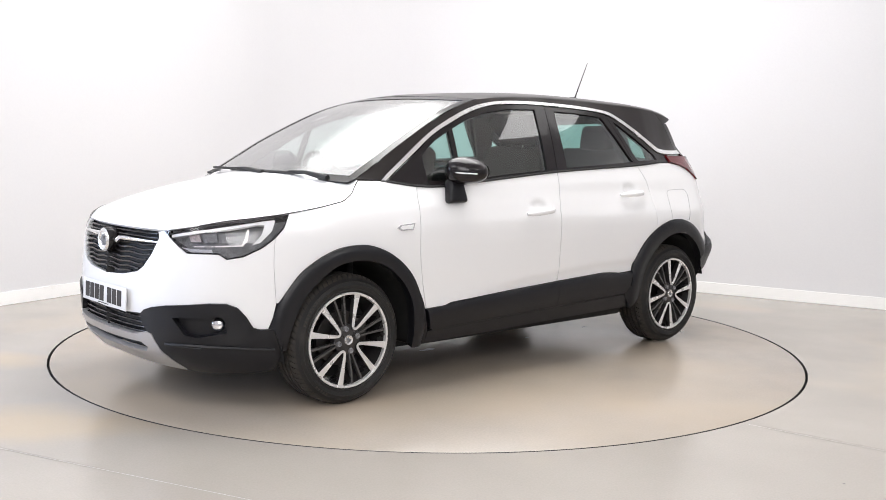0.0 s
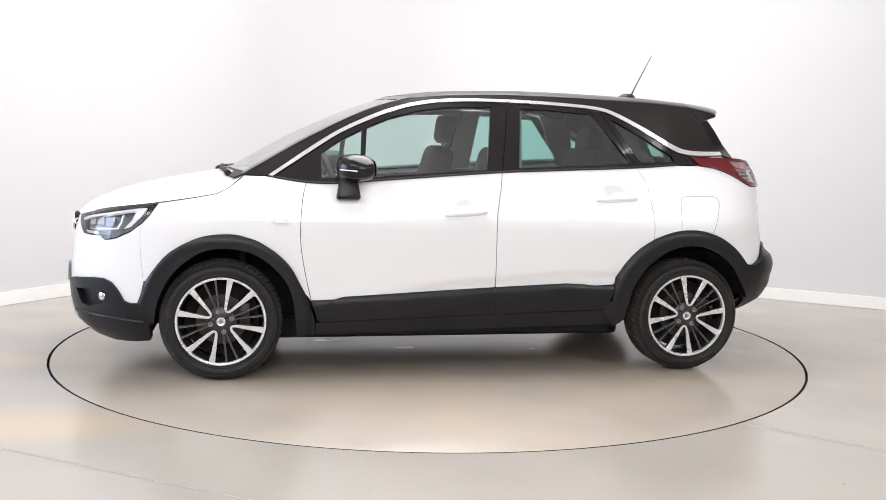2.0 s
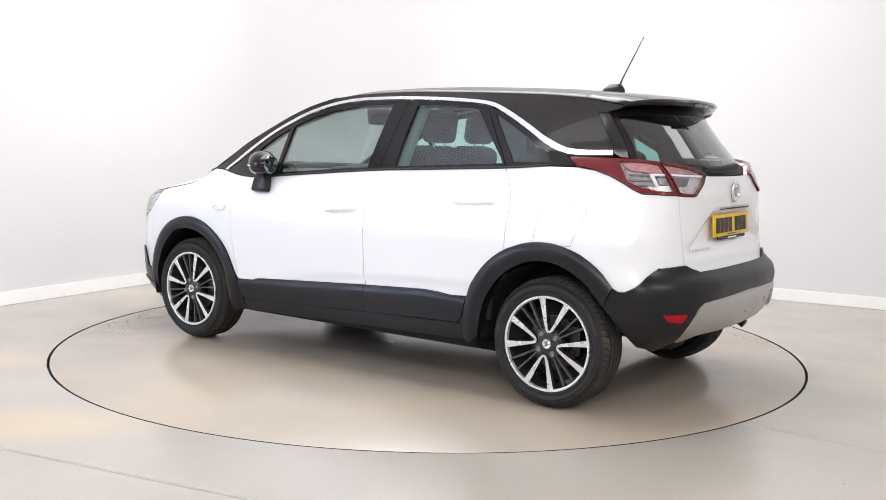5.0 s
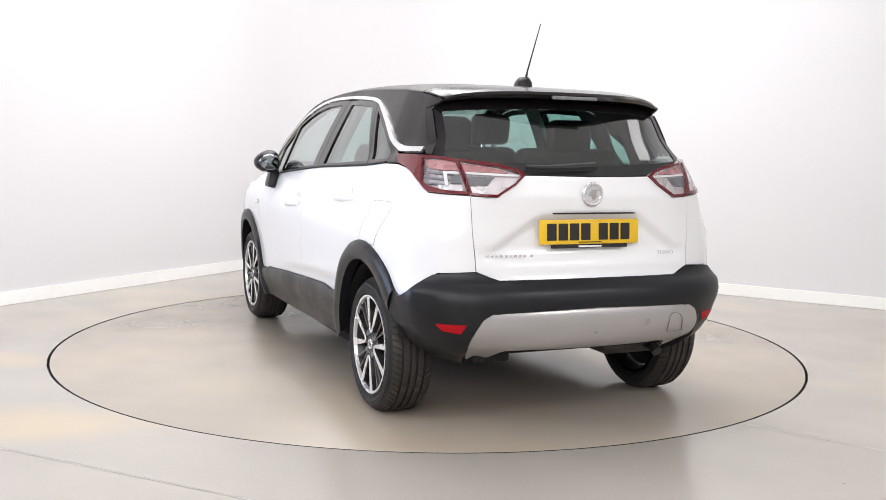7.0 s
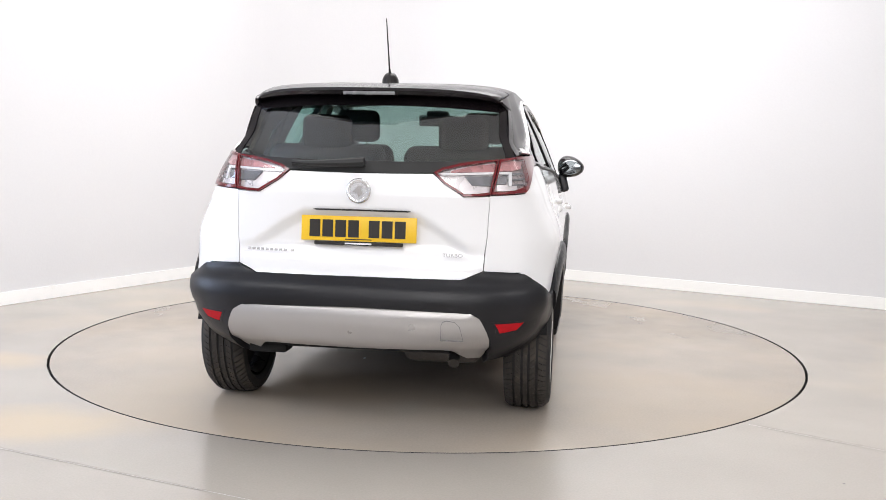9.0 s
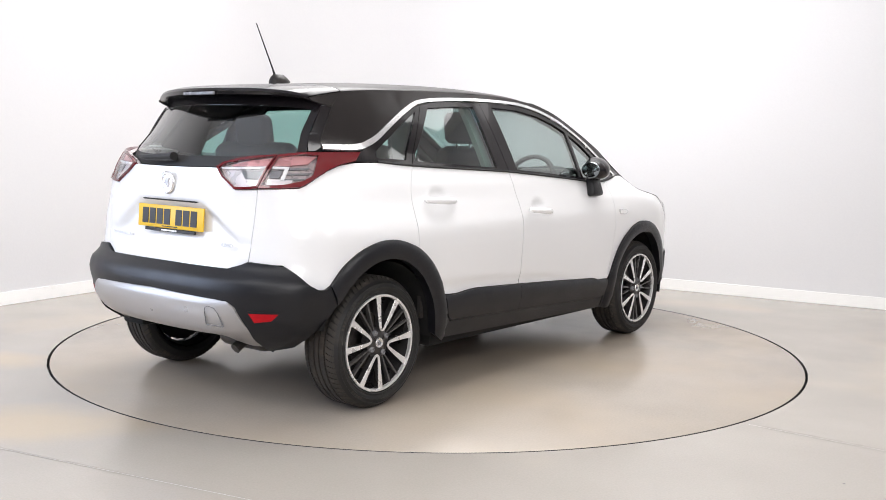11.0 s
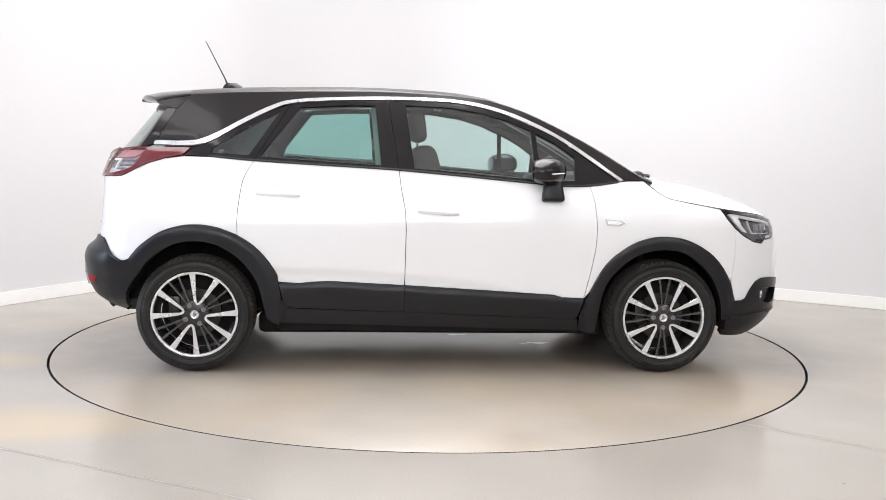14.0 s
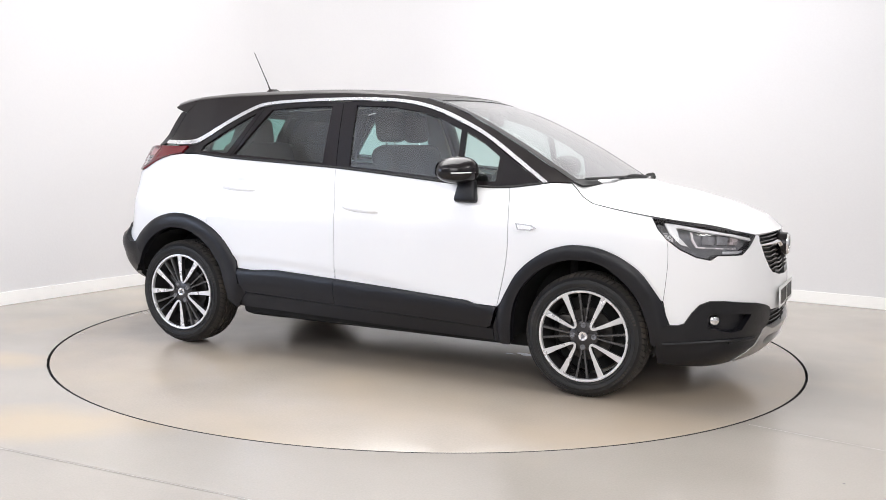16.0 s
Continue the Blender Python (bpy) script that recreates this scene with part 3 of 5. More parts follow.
def arch_round(cx, cz, r0, r1):
    """A soft bulge across a wheel arch trim between its two radii."""
    def dent(A):
        q = np.clip((np.hypot(A[:, 0] - cx, np.maximum(A[:, 2] - cz, 0)) - r0) / (r1 - r0), 0, 1)
        return 0.010 - 0.040 * np.abs(q - 0.42) ** 2.0 - 0.010 * ease((q - 0.8) / 0.2)
    return dent


def clad_round(A):
    """The cladding's top leans back to the door."""
    top = np.interp(A[:, 0], [-0.86, -0.58, -0.163, 0.68, 0.86], [0.492, 0.502, 0.483, 0.437, 0.418])
    return -0.012 * ease((0.022 - (top - A[:, 2])) / 0.022) - 0.010 * ease((top - A[:, 2] - 0.06) / 0.09)


belt_at = lambda a, b: [(x, float(belt_z(x))) for x in np.linspace(a, b, 8)]


def door_dent(A):
    """The hollows over the handles, and the sill line pinched in towards the rear."""
    x, z = A[:, 0], A[:, 2]
    d = np.zeros(len(A))
    for hx, hz in ((0.015, 0.930), (-0.866, 1.012)):
        q = np.clip(1.3 - np.hypot((x - hx) / 0.066, (z - hz) / 0.034), 0, 1)
        d -= 0.017 * q * q * (3 - 2 * q)
    low = np.interp(x, [-0.9, -0.5, 0.1, 0.5], [0.585, 0.575, 0.535, 0.48])
    q = np.clip((low - z) / 0.05, 0, 1)
    return d - 0.010 * q * q * (3 - 2 * q) * np.clip((0.6 - x) / 0.4, 0, 1)


front_door = both("front_door", panel(S(FRONT_SHUT + CLAD_TOP[1:4] + B_SHUT[::-1][1:] + belt_at(-0.19, 0.87)), "s", thick=0.025, gap=0.002, step=0.0155, dent=door_dent), PAINT, car, "white painted front door")
clad_rear = CLAD_TOP[3:]
arch_front_of_rear = [(-0.868, 0.536), (-0.905, 0.60), (-0.956, 0.662), (-1.01, 0.71), (-1.083, 0.757)]
rear_door = both("rear_door", panel(S(B_SHUT[:-1] + clad_rear[:-1] + [(-0.862, 0.495)] + spline(arch_front_of_rear, 3)[:-1] + REAR_SHUT[::-1] + belt_at(-0.99, -0.21)), "s", thick=0.025, gap=0.002, step=0.0155, dent=door_dent), PAINT, car, "white painted rear door")
fender_top = [(0.90, 1.058), (1.0, 1.068), (1.10, 1.082), (1.207, 1.083), (1.25, 1.048), (1.285, 1.019), (1.347, 0.987), (1.502, 0.957), (1.63, 0.933)]
wing = both("front_wing", panel([fx(*p) for p in fender_top + [(1.65, 0.932), (1.69, 0.873), (1.735, 0.825), (1.742, 0.79), (1.745, 0.70), (1.738, 0.60), (1.73, 0.52)] + spline(ARCH_F[2:-1], 3) + FRONT_SHUT[::-1]], "f", thick=0.02), PAINT, car, "white painted front wing")

QUARTER = REAR_SHUT[::-1] + [(-1.01, 1.165), (-1.15, 1.170), (-1.25, 1.176), (-1.39, 1.176), (-1.494, 1.163), (-1.574, 1.138), (-1.641, 1.107), (-1.70, 1.075), (-1.735, 1.060)]
q_poly = [rx(*p) for p in QUARTER] + [ry(0.64, 1.055), ry(0.573, 1.052), ry(0.568, 0.90), ry(0.556, 0.722), ry(0.69, 0.714)] + [rx(-1.83, 0.715), rx(-1.80, 0.68), rx(-1.76, 0.628), rx(-1.72, 0.605), rx(-1.69, 0.605)] + [rx(*p) for p in spline(ARCH_R[::-1][:9], 3)]
quarter = both("rear_quarter_panel", panel(q_poly, "r", thick=0.02), PAINT, car, "white painted rear quarter panel")


def tail_dent(A):
    """The tailgate's hollow round the plate."""
    z, y = A[:, 2], np.abs(A[:, 1])
    top = np.interp(y, [0, 0.25, 0.345, 0.481, 0.53], [0.979, 0.971, 0.919, 0.825, 0.819])
    return -0.032 * ease((top - z + 0.016) / 0.062) * ease((z - 0.735) / 0.10) * ease((0.57 - y) / 0.10)


tail_poly = [ry(0.0, 0.682), ry(0.30, 0.682), ry(0.46, 0.682), ry(0.554, 0.722), ry(0.568, 0.90), ry(0.573, 1.050), ry(0.46, 1.046), ry(0.374, 1.10), ry(0.322, 1.144), ry(0.20, 1.142), ry(0.0, 1.140)]
tailgate = part("tailgate", panel(tail_poly, "r", thick=0.02, centre=True, step=0.010, dent=tail_dent), PAINT, car, "white painted tailgate with a plate recess")

# ---- bumpers, grille and lamps ----
HL = [fy(0.436, 0.845), fx(2.0, 0.878), fx(1.911, 0.897), fx(1.78, 0.916), fx(1.648, 0.934), fx(1.69, 0.873), fx(1.735, 0.825), fx(1.795, 0.78), fx(1.872, 0.742), fx(1.936, 0.729), fx(1.965, 0.752), fy(0.585, 0.752), fy(0.545, 0.778)]
GRILLE = [(y * 0.93, z) for y, z in [(0.0, 0.842), (0.30, 0.842), (0.435, 0.838), (0.455, 0.812), (0.425, 0.735), (0.375, 0.675), (0.33, 0.648), (0.2, 0.625), (0.0, 0.612)]]
BUMP_TOP = [(0.345, 0.452), (0.375, 0.475), (0.42, 0.49), (0.50, 0.505), (0.588, 0.515)]
bump_top = [fy(*p) for p in BUMP_TOP] + [fx(2.0, 0.527), fx(1.94, 0.527), fx(1.896, 0.508), fx(1.862, 0.467), fx(1.83, 0.412), fx(1.80, 0.402), fx(1.765, 0.402)]
wb = [fy(0.0, 0.44), fy(0.2, 0.444)] + bump_top + [fx(1.745, 0.45), fx(1.73, 0.52), fx(1.738, 0.60), fx(1.745, 0.70), fx(1.742, 0.79)] + [HL[6], HL[7], HL[8], HL[9], HL[10], HL[11], HL[12], HL[0]] + [fy(*p) for p in GRILLE[2:]]
front_bumper = part("front_bumper", panel(wb, "f", thick=0.02, gap=0.001, centre=True), PAINT, car, "white painted front bumper")
FOG = [fy(0.535, 0.452), fx(1.965, 0.470), fx(1.93, 0.455), fx(1.935, 0.392), fx(2.03, 0.366), fy(0.585, 0.376)]
lower_edge = [fx(1.68, 0.40), fx(1.685, 0.30), fx(1.70, 0.20), fx(1.78, 0.188), fx(1.87, 0.182), fy(0.60, 0.178), fy(0.50, 0.18), fy(0.47, 0.205), fy(0.43, 0.29), fy(0.40, 0.362), fy(0.36, 0.40)]
black = bump_top + lower_edge
for i, nm in enumerate(("left", "right")):
    base = panel(black, "f", lift=0.012, thick=0.035, holes=[FOG], gap=0.0, step=0.03)
    inset = panel(shrink(FOG, -0.006), "f", lift=-0.022, thick=0.006, gap=0)
    lampb = lathe([(0, 0.014), (0.018, 0.012), (0.031, 0.003), (0.036, -0.01), (0.036, -0.03)], 24, "z")
    bmesh.ops.transform(lampb, matrix=Matrix.Translation((1.960, 0.682, 0.425)) @ look((0, 0, 0), (0.75, 0.66, 0)).to_3x3().to_4x4() @ pose(0, 0, 0, 180, 0, 0), verts=lampb.verts)
    ridge = tube([tuple(front_map(np.array([d]), np.array([z]))[k][0] + (0.012 if k < 1 else 0.010) for k in (0, 1)) + (z,) for d, z in dense([fx(1.72, 0.30), fx(1.90, 0.318), fy(0.60, 0.326), fy(0.48, 0.322)], 0.05)[:-8]], 0.008, 6)
    bms = [base, inset, lampb, ridge]
    if i:
        bms = [mirrored(b) for b in bms]
    corner = part("bumper_corner", bms[0], PLASTIC, car, "grey plastic bumper corner")
    part("fog_lamp_recess", bms[1], PLASTIC, corner)
    part("fog_lamp", bms[2], CHROME, corner, "round bright fog lamp")
    part("ridge", bms[3], PLASTIC, corner)

# grille: dark backing, slats, bars, emblem
grille = part("grille", panel([fy(*p) for p in GRILLE], "f", lift=-0.035, thick=0.004, gap=-0.006, centre=True), SEAL, car, "black radiator grille with wavy slats")


def front_line(z, y0, y1, lift, n=14, wave=0.0):
    out = []
    for k in range(n + 1):
        y = y0 + (y1 - y0) * k / n
        zz = z + wave * math.sin(abs(y) * 36)
        x = float(front_x(zz) * (1 - (abs(y) / half_width(zz)) ** MF) ** (1 / NF))
        out.append((x + lift, y, zz))
    return out


for z, w in ((0.826, 0.425), (0.808, 0.44), (0.775, 0.43), (0.752, 0.42), (0.729, 0.405), (0.706, 0.385), (0.684, 0.36), (0.662, 0.325), (0.641, 0.26)):
    w *= 0.93
    part("slat", tube(front_line(z, -w, w, -0.012, 44, 0.003 if z < 0.79 else 0.0), 0.0085, 8, flat=0.7), GLOSSB, grille)
for s in (1, -1):
    bar = front_line(0.793, s * 0.424, s * 0.12, 0.004, 12) + front_line(0.776, s * 0.10, s * 0.075, 0.006, 1)
    part("chrome_bar", tube(bar, [0.005 + 0.0007 * k for k in range(13)] + [0.016, 0.012], 8, flat=0.9), CHROME, grille, "chrome bar beside the emblem")
em = lathe([(0, 0.004), (0.038, 0.004), (0.041, 0.010), (0.050, 0.012), (0.056, 0.006), (0.058, 0.001)], 40, "z")
em2 = prism([(-0.03, -0.006), (-0.012, 0.012), (0.0, 0.026), (0.026, 0.024), (0.012, 0.010), (0.02, -0.012), (0.002, -0.028), (-0.006, -0.008)], 0.003, 0.012, 0.002)
EM, EM2 = em.copy(), em2.copy()
hub_b = lathe([(0, 0.0), (0.059, 0.0005), (0.0605, -0.002), (0.062, -0.05)], 40, "z")
bmesh.ops.transform(hub_b, matrix=Matrix.Translation((2.205, 0, 0.772)) @ pose(0, 0, 0, 90, 0, 90), verts=hub_b.verts)
part("emblem_housing", hub_b, GLOSSB, grille, "black emblem housing")
for b, nm, mt in ((em, "emblem", SATIN), (em2, "emblem_device", LAMPDK)):
    bmesh.ops.transform(b, matrix=Matrix.Translation((2.205, 0, 0.772)) @ pose(0, 0, 0, 90, 0, 90), verts=b.verts)
    part(nm, b, mt, grille, "round chrome emblem" if mt is SATIN else "dark emblem device")

# lower grille and silver skid trim
low = part("lower_grille", panel([fy(0, 0.452), fy(0.345, 0.462), fy(0.40, 0.37), fy(0.36, 0.33), fy(0, 0.33)], "f", lift=-0.04, thick=0.004, gap=-0.01, centre=True), SEAL, car, "black lower grille with slats")
for z in (0.432, 0.408, 0.384, 0.362):
    part("slat", tube(front_line(z, -0.375, 0.375, -0.012, 30), 0.008, 8, flat=0.6), GLOSSB, low)
SK = [fy(0, 0.352), fy(0.30, 0.352), fy(0.385, 0.372), fy(0.415, 0.365), fy(0.445, 0.29), fy(0.49, 0.20), fy(0.40, 0.205), fy(0, 0.225)]
sk_up = [fy(0, 0.352), fy(0.30, 0.352), fy(0.385, 0.372), fy(0.415, 0.365), fy(0.445, 0.29), fy(0.49, 0.20), fy(0.40, 0.205), fy(0, 0.225), fy(0, 0.272), fy(0.35, 0.275), fy(0.368, 0.298), fy(0.33, 0.318), fy(0, 0.315)]
part("skid_trim", panel(sk_up, "f", lift=0.016, thick=0.03, gap=0, step=0.025, centre=True), SILVER, car, "silver skid trim under the front bumper")
part("skid_slot", panel([fy(0, 0.325), fy(0.37, 0.325), fy(0.37, 0.265), fy(0, 0.265)], "f", lift=-0.02, thick=0.004, gap=0, centre=True), SEAL, car)
part("front_lip", panel([fy(0, 0.232), fy(0.42, 0.212), fy(0.5, 0.202), fy(0.55, 0.16), fy(0, 0.165)], "f", lift=0.002, thick=0.03, gap=0, centre=True), PLASTIC, car, "grey plastic front lip")


def headlight(side):
    m = (lambda b: b) if side > 0 else mirrored
    house = panel(HL, "f", lift=-0.05, thick=0.004, gap=-0.002, step=0.025)
    unit = part("headlight", m(house), LAMPDK, car, "headlight with white daytime light guides under a clear lens")
    part("bezel", m(panel(HL, "f", lift=0.0, thick=0.05, holes=[shrink(HL, 0.006)], gap=0.0015, step=0.02)), GLOSSB, unit)
    part("lens", m(panel(HL, "f", lift=0.003, thick=0.0, gap=0.002, step=0.025)), LENS, unit, "clear plastic lens")
    drl = [fy(0.478, 0.834), fx(1.95, 0.879), fx(1.76, 0.911), fx(1.715, 0.914), fx(1.745, 0.86), fx(1.80, 0.806), fx(1.835, 0.796), fx(1.79, 0.845), fx(1.768, 0.893), fx(1.80, 0.895), fx(1.95, 0.866), fy(0.485, 0.822)]
    part("light_guide", m(panel(drl, "f", lift=-0.014, thick=0.012, gap=0, step=0.02)), DRL, unit, "white light guide")
    inner = [fx(1.838, 0.876), fx(1.846, 0.875), fx(1.858, 0.835), fx(1.88, 0.797), fx(1.99, 0.790), fy(0.60, 0.787), fy(0.60, 0.783), fx(1.99, 0.785), fx(1.872, 0.790), fx(1.849, 0.83)]
    part("inner_light_guide", m(panel(inner, "f", lift=-0.018, thick=0.01, gap=0, step=0.02)), LAMPIN, unit, "thin inner light guide")
    for a, b in ((1.90, 1.955), (1.965, 2.015), (2.02, 2.055)):
        part("reflector", m(panel([fx(a, 0.862), fx(b, 0.852), fx(b, 0.806), fx(a, 0.808)], "f", lift=-0.030, thick=0.02, gap=0.004, step=0.02)), SMOKE if a > 2.0 else LAMPDK, unit)
    part("chrome_strip", m(panel([fy(0.55, 0.779), fy(0.605, 0.775), fx(1.985, 0.776), fx(1.985, 0.758), fy(0.60, 0.757)], "f", lift=-0.010, thick=0.01, gap=0.002, step=0.02)), CHROME, unit, "chrome lower reflector")
    return unit


headlight(1), headlight(-1)

# bonnet
hood_e = [(2.0, 0.878), (1.911, 0.899), (1.78, 0.918), (1.648, 0.937), (1.502, 0.960), (1.40, 0.978), (1.347, 0.990), (1.285, 1.021), (1.25, 1.052), (1.205, 1.086)]
hood_edge = [(float(front_x(0.848) * (1 - (0.436 / half_width(0.848)) ** MF) ** (1 / NF)), 0.436, 0.848)] + [(x, float(side_y(x, z)) - 0.003, z) for x, z in hood_e]
hood_mid = [(2.165, 0.850), (2.10, 0.905), (2.03, 0.940), (1.93, 0.977), (1.81, 1.011), (1.67, 1.044), (1.56, 1.064), (1.50, 1.074), (1.44, 1.088), (1.39, 1.099), (1.335, 1.108)]
HE = spline(hood_edge, 4)
HM = [(a, b) for a, b, _ in spline([(x, z, 0) for x, z in hood_mid], 4)]
bonnet = part("bonnet", sheet(loft(HE, HM, 16, 2.0, 2.3), 0.012), PAINT, car, "white painted bonnet")

part("bonnet_gap", tube([(x, y + 0.001, z - 0.0005) for x, y, z in HE[4:]], 0.0028, 6), SEAL, car)
part("bonnet_gap", tube([(x, -y - 0.001, z - 0.0005) for x, y, z in HE[4:]], 0.0028, 6), SEAL, car)
for line in (FRONT_SHUT, B_SHUT, REAR_SHUT):
    for s in (1, -1):
        part("door_seal", tube([(x, s * (float(side_y(x, z)) - 0.018), z) for x, z in line], 0.009, 6), SEAL, car)
for s in (1, -1):
    pts = [(-ry(y, z)[0] - y + 0.024, s * (y - 0.004), z) for y, z in ((0.573, 1.045), (0.568, 0.90), (0.556, 0.722))]
    part("tailgate_seal", tube(pts, 0.009, 6), SEAL, car)

# windscreen, roof, spoiler, rear glass
WE = spline(on_side(WS_EDGE), 3)
WM = [(a, b) for a, b, _ in spline([(x, z, 0) for x, z in ((1.325, 1.10), (1.185, 1.185), (1.04, 1.268), (0.87, 1.355), (0.69, 1.436), (0.565, 1.486), (0.46, 1.522), (0.37, 1.550))], 3)]
windscreen = part("windscreen", sheet(loft(WE, WM, 14, 2.0, 2.2)), SCREEN, car, "clear pale green windscreen")
RE = spline(on_side(ROOF_EDGE), 3)
RM = [(a, b) for a, b, _ in spline([(x, z, 0) for x, z in ((0.375, 1.554), (0.24, 1.573), (0.10, 1.584), (-0.2, 1.596), (-0.45, 1.599), (-0.69, 1.595), (-1.0, 1.585), (-1.19, 1.576), (-1.41, 1.560))], 3)]
roof = part("roof", sheet(crowned(RE, RM, 7.0), 0.012), ROOFP, car, "gloss black roof")
part("headlining", sheet([[(x, y * 0.96, z - 0.03) for x, y, z in r] for r in loft(RE, RM, 10, 2.0, 2.8)]), LINING, car, "pale roof lining")
for s in (1, -1):
    edge_rows = [[tuple(Vector(r[14 + s * 14]) * (1 - k / 3) + Vector(r[14 + s * 13]) * (k / 3)) for k in range(4)] for r in loft(WE, WM, 14, 2.0, 2.2)]
    part("windscreen_border", sheet([[(x + 0.002, y, z + 0.003) for x, y, z in r] for r in edge_rows], 0.002), GLOSSB, windscreen, "black windscreen border")
part("windscreen_band", sheet([[(x + 0.002, y, z + 0.003) for x, y, z in r] for r in loft(WE, WM, 14, 2.0, 2.2)[-3:]], 0.003), GLOSSB, car)
lo = loft(WE, WM, 14, 2.0, 2.2)[:3]
part("cowl", sheet([[(x + 0.05, y, z - 0.015) for x, y, z in lo[0]], [(x + 0.004, y, z + 0.002) for x, y, z in lo[0]], [(a[0] * 0.6 + b[0] * 0.4 + 0.003, a[1] * 0.6 + b[1] * 0.4, a[2] * 0.6 + b[2] * 0.4 + 0.002) for a, b in zip(lo[0], lo[1])]], 0.01), SEAL, car, "black windscreen cowl")

SP_EDGE = [(-1.368, 1.516), (-1.43, 1.506), (-1.50, 1.493), (-1.555, 1.482), (-1.562, 1.472), (-1.55, 1.464), (-1.50, 1.452), (-1.462, 1.447)]
SP_IN = [0.002, 0.004, 0.008, 0.012, 0.014, 0.016, 0.020, 0.028]
SP_MID = [(-1.415, 1.560), (-1.52, 1.553), (-1.65, 1.540), (-1.735, 1.522), (-1.745, 1.509), (-1.732, 1.492), (-1.62, 1.486), (-1.55, 1.497)]
sp_edge = [(x, y - d, z) for (x, y, z), d in zip(on_side(SP_EDGE), SP_IN)]
spoiler = part("roof_spoiler", sheet(crowned(sp_edge[:4], SP_MID[:4]) + crowned(sp_edge[4:], SP_MID[4:]), 0.006), GLOSSB, car, "gloss black roof spoiler")
both("spoiler_side", panel(S([(-1.369, 1.514), (-1.446, 1.438), (-1.50, 1.449), (-1.55, 1.464), (-1.562, 1.474), (-1.553, 1.481), (-1.50, 1.491), (-1.43, 1.504)]), "s", lift=0.001, thick=0.012, gap=0.001, step=0.02), ROOFP, spoiler, "black side cheek of the spoiler")
part("high_brake_light", rounded_box((0.012, 0.24, 0.016), 0.004, 2, (-1.741, 0, 1.497)), LAMPDK, spoiler, "dark high-level brake light")
GE = [(-1.465, 1.475), (-1.49, 1.445), (-1.53, 1.39), (-1.58, 1.315), (-1.635, 1.23)]
ge = on_side(GE)
ge = [(x, y - 0.01, z) for x, y, z in ge] + [(-1.672, 0.655, 1.178)]
gm = [(-1.565, 1.545), (-1.625, 1.485), (-1.69, 1.40), (-1.775, 1.30), (-1.85, 1.21), (-1.888, 1.142)]
rear_glass = part("rear_glass", sheet(loft(spline(ge, 4), [(a, b) for a, b, _ in spline([(x, z, 0) for x, z in gm], 4)], 14, 2.2, 2.6)), BACKG, tailgate, "dark tinted rear window")
band = loft(spline(ge, 4), [(a, b) for a, b, _ in spline([(x, z, 0) for x, z in gm], 4)], 14, 2.2, 2.6)
for s in (1, -1):
    col = [[tuple(Vector(r[14 + s * 14]) * (1 - k / 4) + Vector(r[14 + s * 13]) * (k / 4)) for k in range(4)] for r in band]
    part("glass_border", sheet([[(x - 0.003, y, z + 0.002) for x, y, z in r] for r in col], 0.003), GLOSSB, tailgate)
part("glass_top_band", sheet([[(x - 0.003, y, z + 0.001) for x, y, z in r] for r in band[:7]], 0.003), GLOSSB, tailgate, "black printed band on the rear window")
part("glass_base", sheet([[(x - 0.003, y, z + 0.001) for x, y, z in r] for r in band[-4:]], 0.003), SEAL, tailgate)
both("tailgate_pillar", panel(S(HATCH[1:] + [(-1.60, 1.228), (-1.64, 1.226), (-1.588, 1.312), (-1.54, 1.388), (-1.50, 1.443), (-1.47, 1.443)]), "s", thick=0.015, gap=0.002, step=0.025), GLOSSB, tailgate, "gloss black tailgate pillar")

# side glass frames, panes, chrome line, black roof rails
CUT_B = [(-0.202, 1.127), (-0.264, 1.508)]
CUT_R = [(-1.003, 1.163), (-0.811, 1.477)]
ci = lambda a, b: [p for p in CH_IN if a >= p[0] >= b]
PANES = {
    "quarter_light": [(0.80, 1.078), (0.80, 1.212), (0.69, 1.288), (0.578, 1.344), (0.598, 1.080)],
    "front_window": [(0.572, 1.082), (0.548, 1.358), (0.424, 1.410), (0.269, 1.453), (0.082, 1.480), (-0.165, 1.487), (-0.115, 1.133), (0.1, 1.119)],
    "rear_window": [(-0.30, 1.146), (-0.335, 1.482), (-0.513, 1.478), (-0.757, 1.460), (-0.978, 1.182), (-0.6, 1.161)],
    "rear_quarter_window": [(-1.035, 1.188), (-0.868, 1.437), (-0.93, 1.406), (-1.08, 1.322), (-1.235, 1.228), (-1.245, 1.197)],
}
fr1 = S([(1.05, 1.079), (0.851, 1.214)] + ci(0.7, -0.2) + [CUT_B[1], CUT_B[0]] + [(x, float(belt_z(x))) for x in (-0.1, 0.1, 0.3, 0.5, 0.72, 0.88, 0.98)])
fr2 = S(CUT_B + ci(-0.5, -0.79) + [CUT_R[1], CUT_R[0]] + [(x, float(belt_z(x))) for x in (-0.9, -0.7, -0.5, -0.3)])
fr3 = S(CUT_R + ci(-0.9, -1.30) + [(-1.345, 1.226), (-1.390, 1.181), (-1.30, 1.179), (-1.2, 1.177), (-1.1, 1.172)])
holes = {k: S(v) for k, v in PANES.items()}
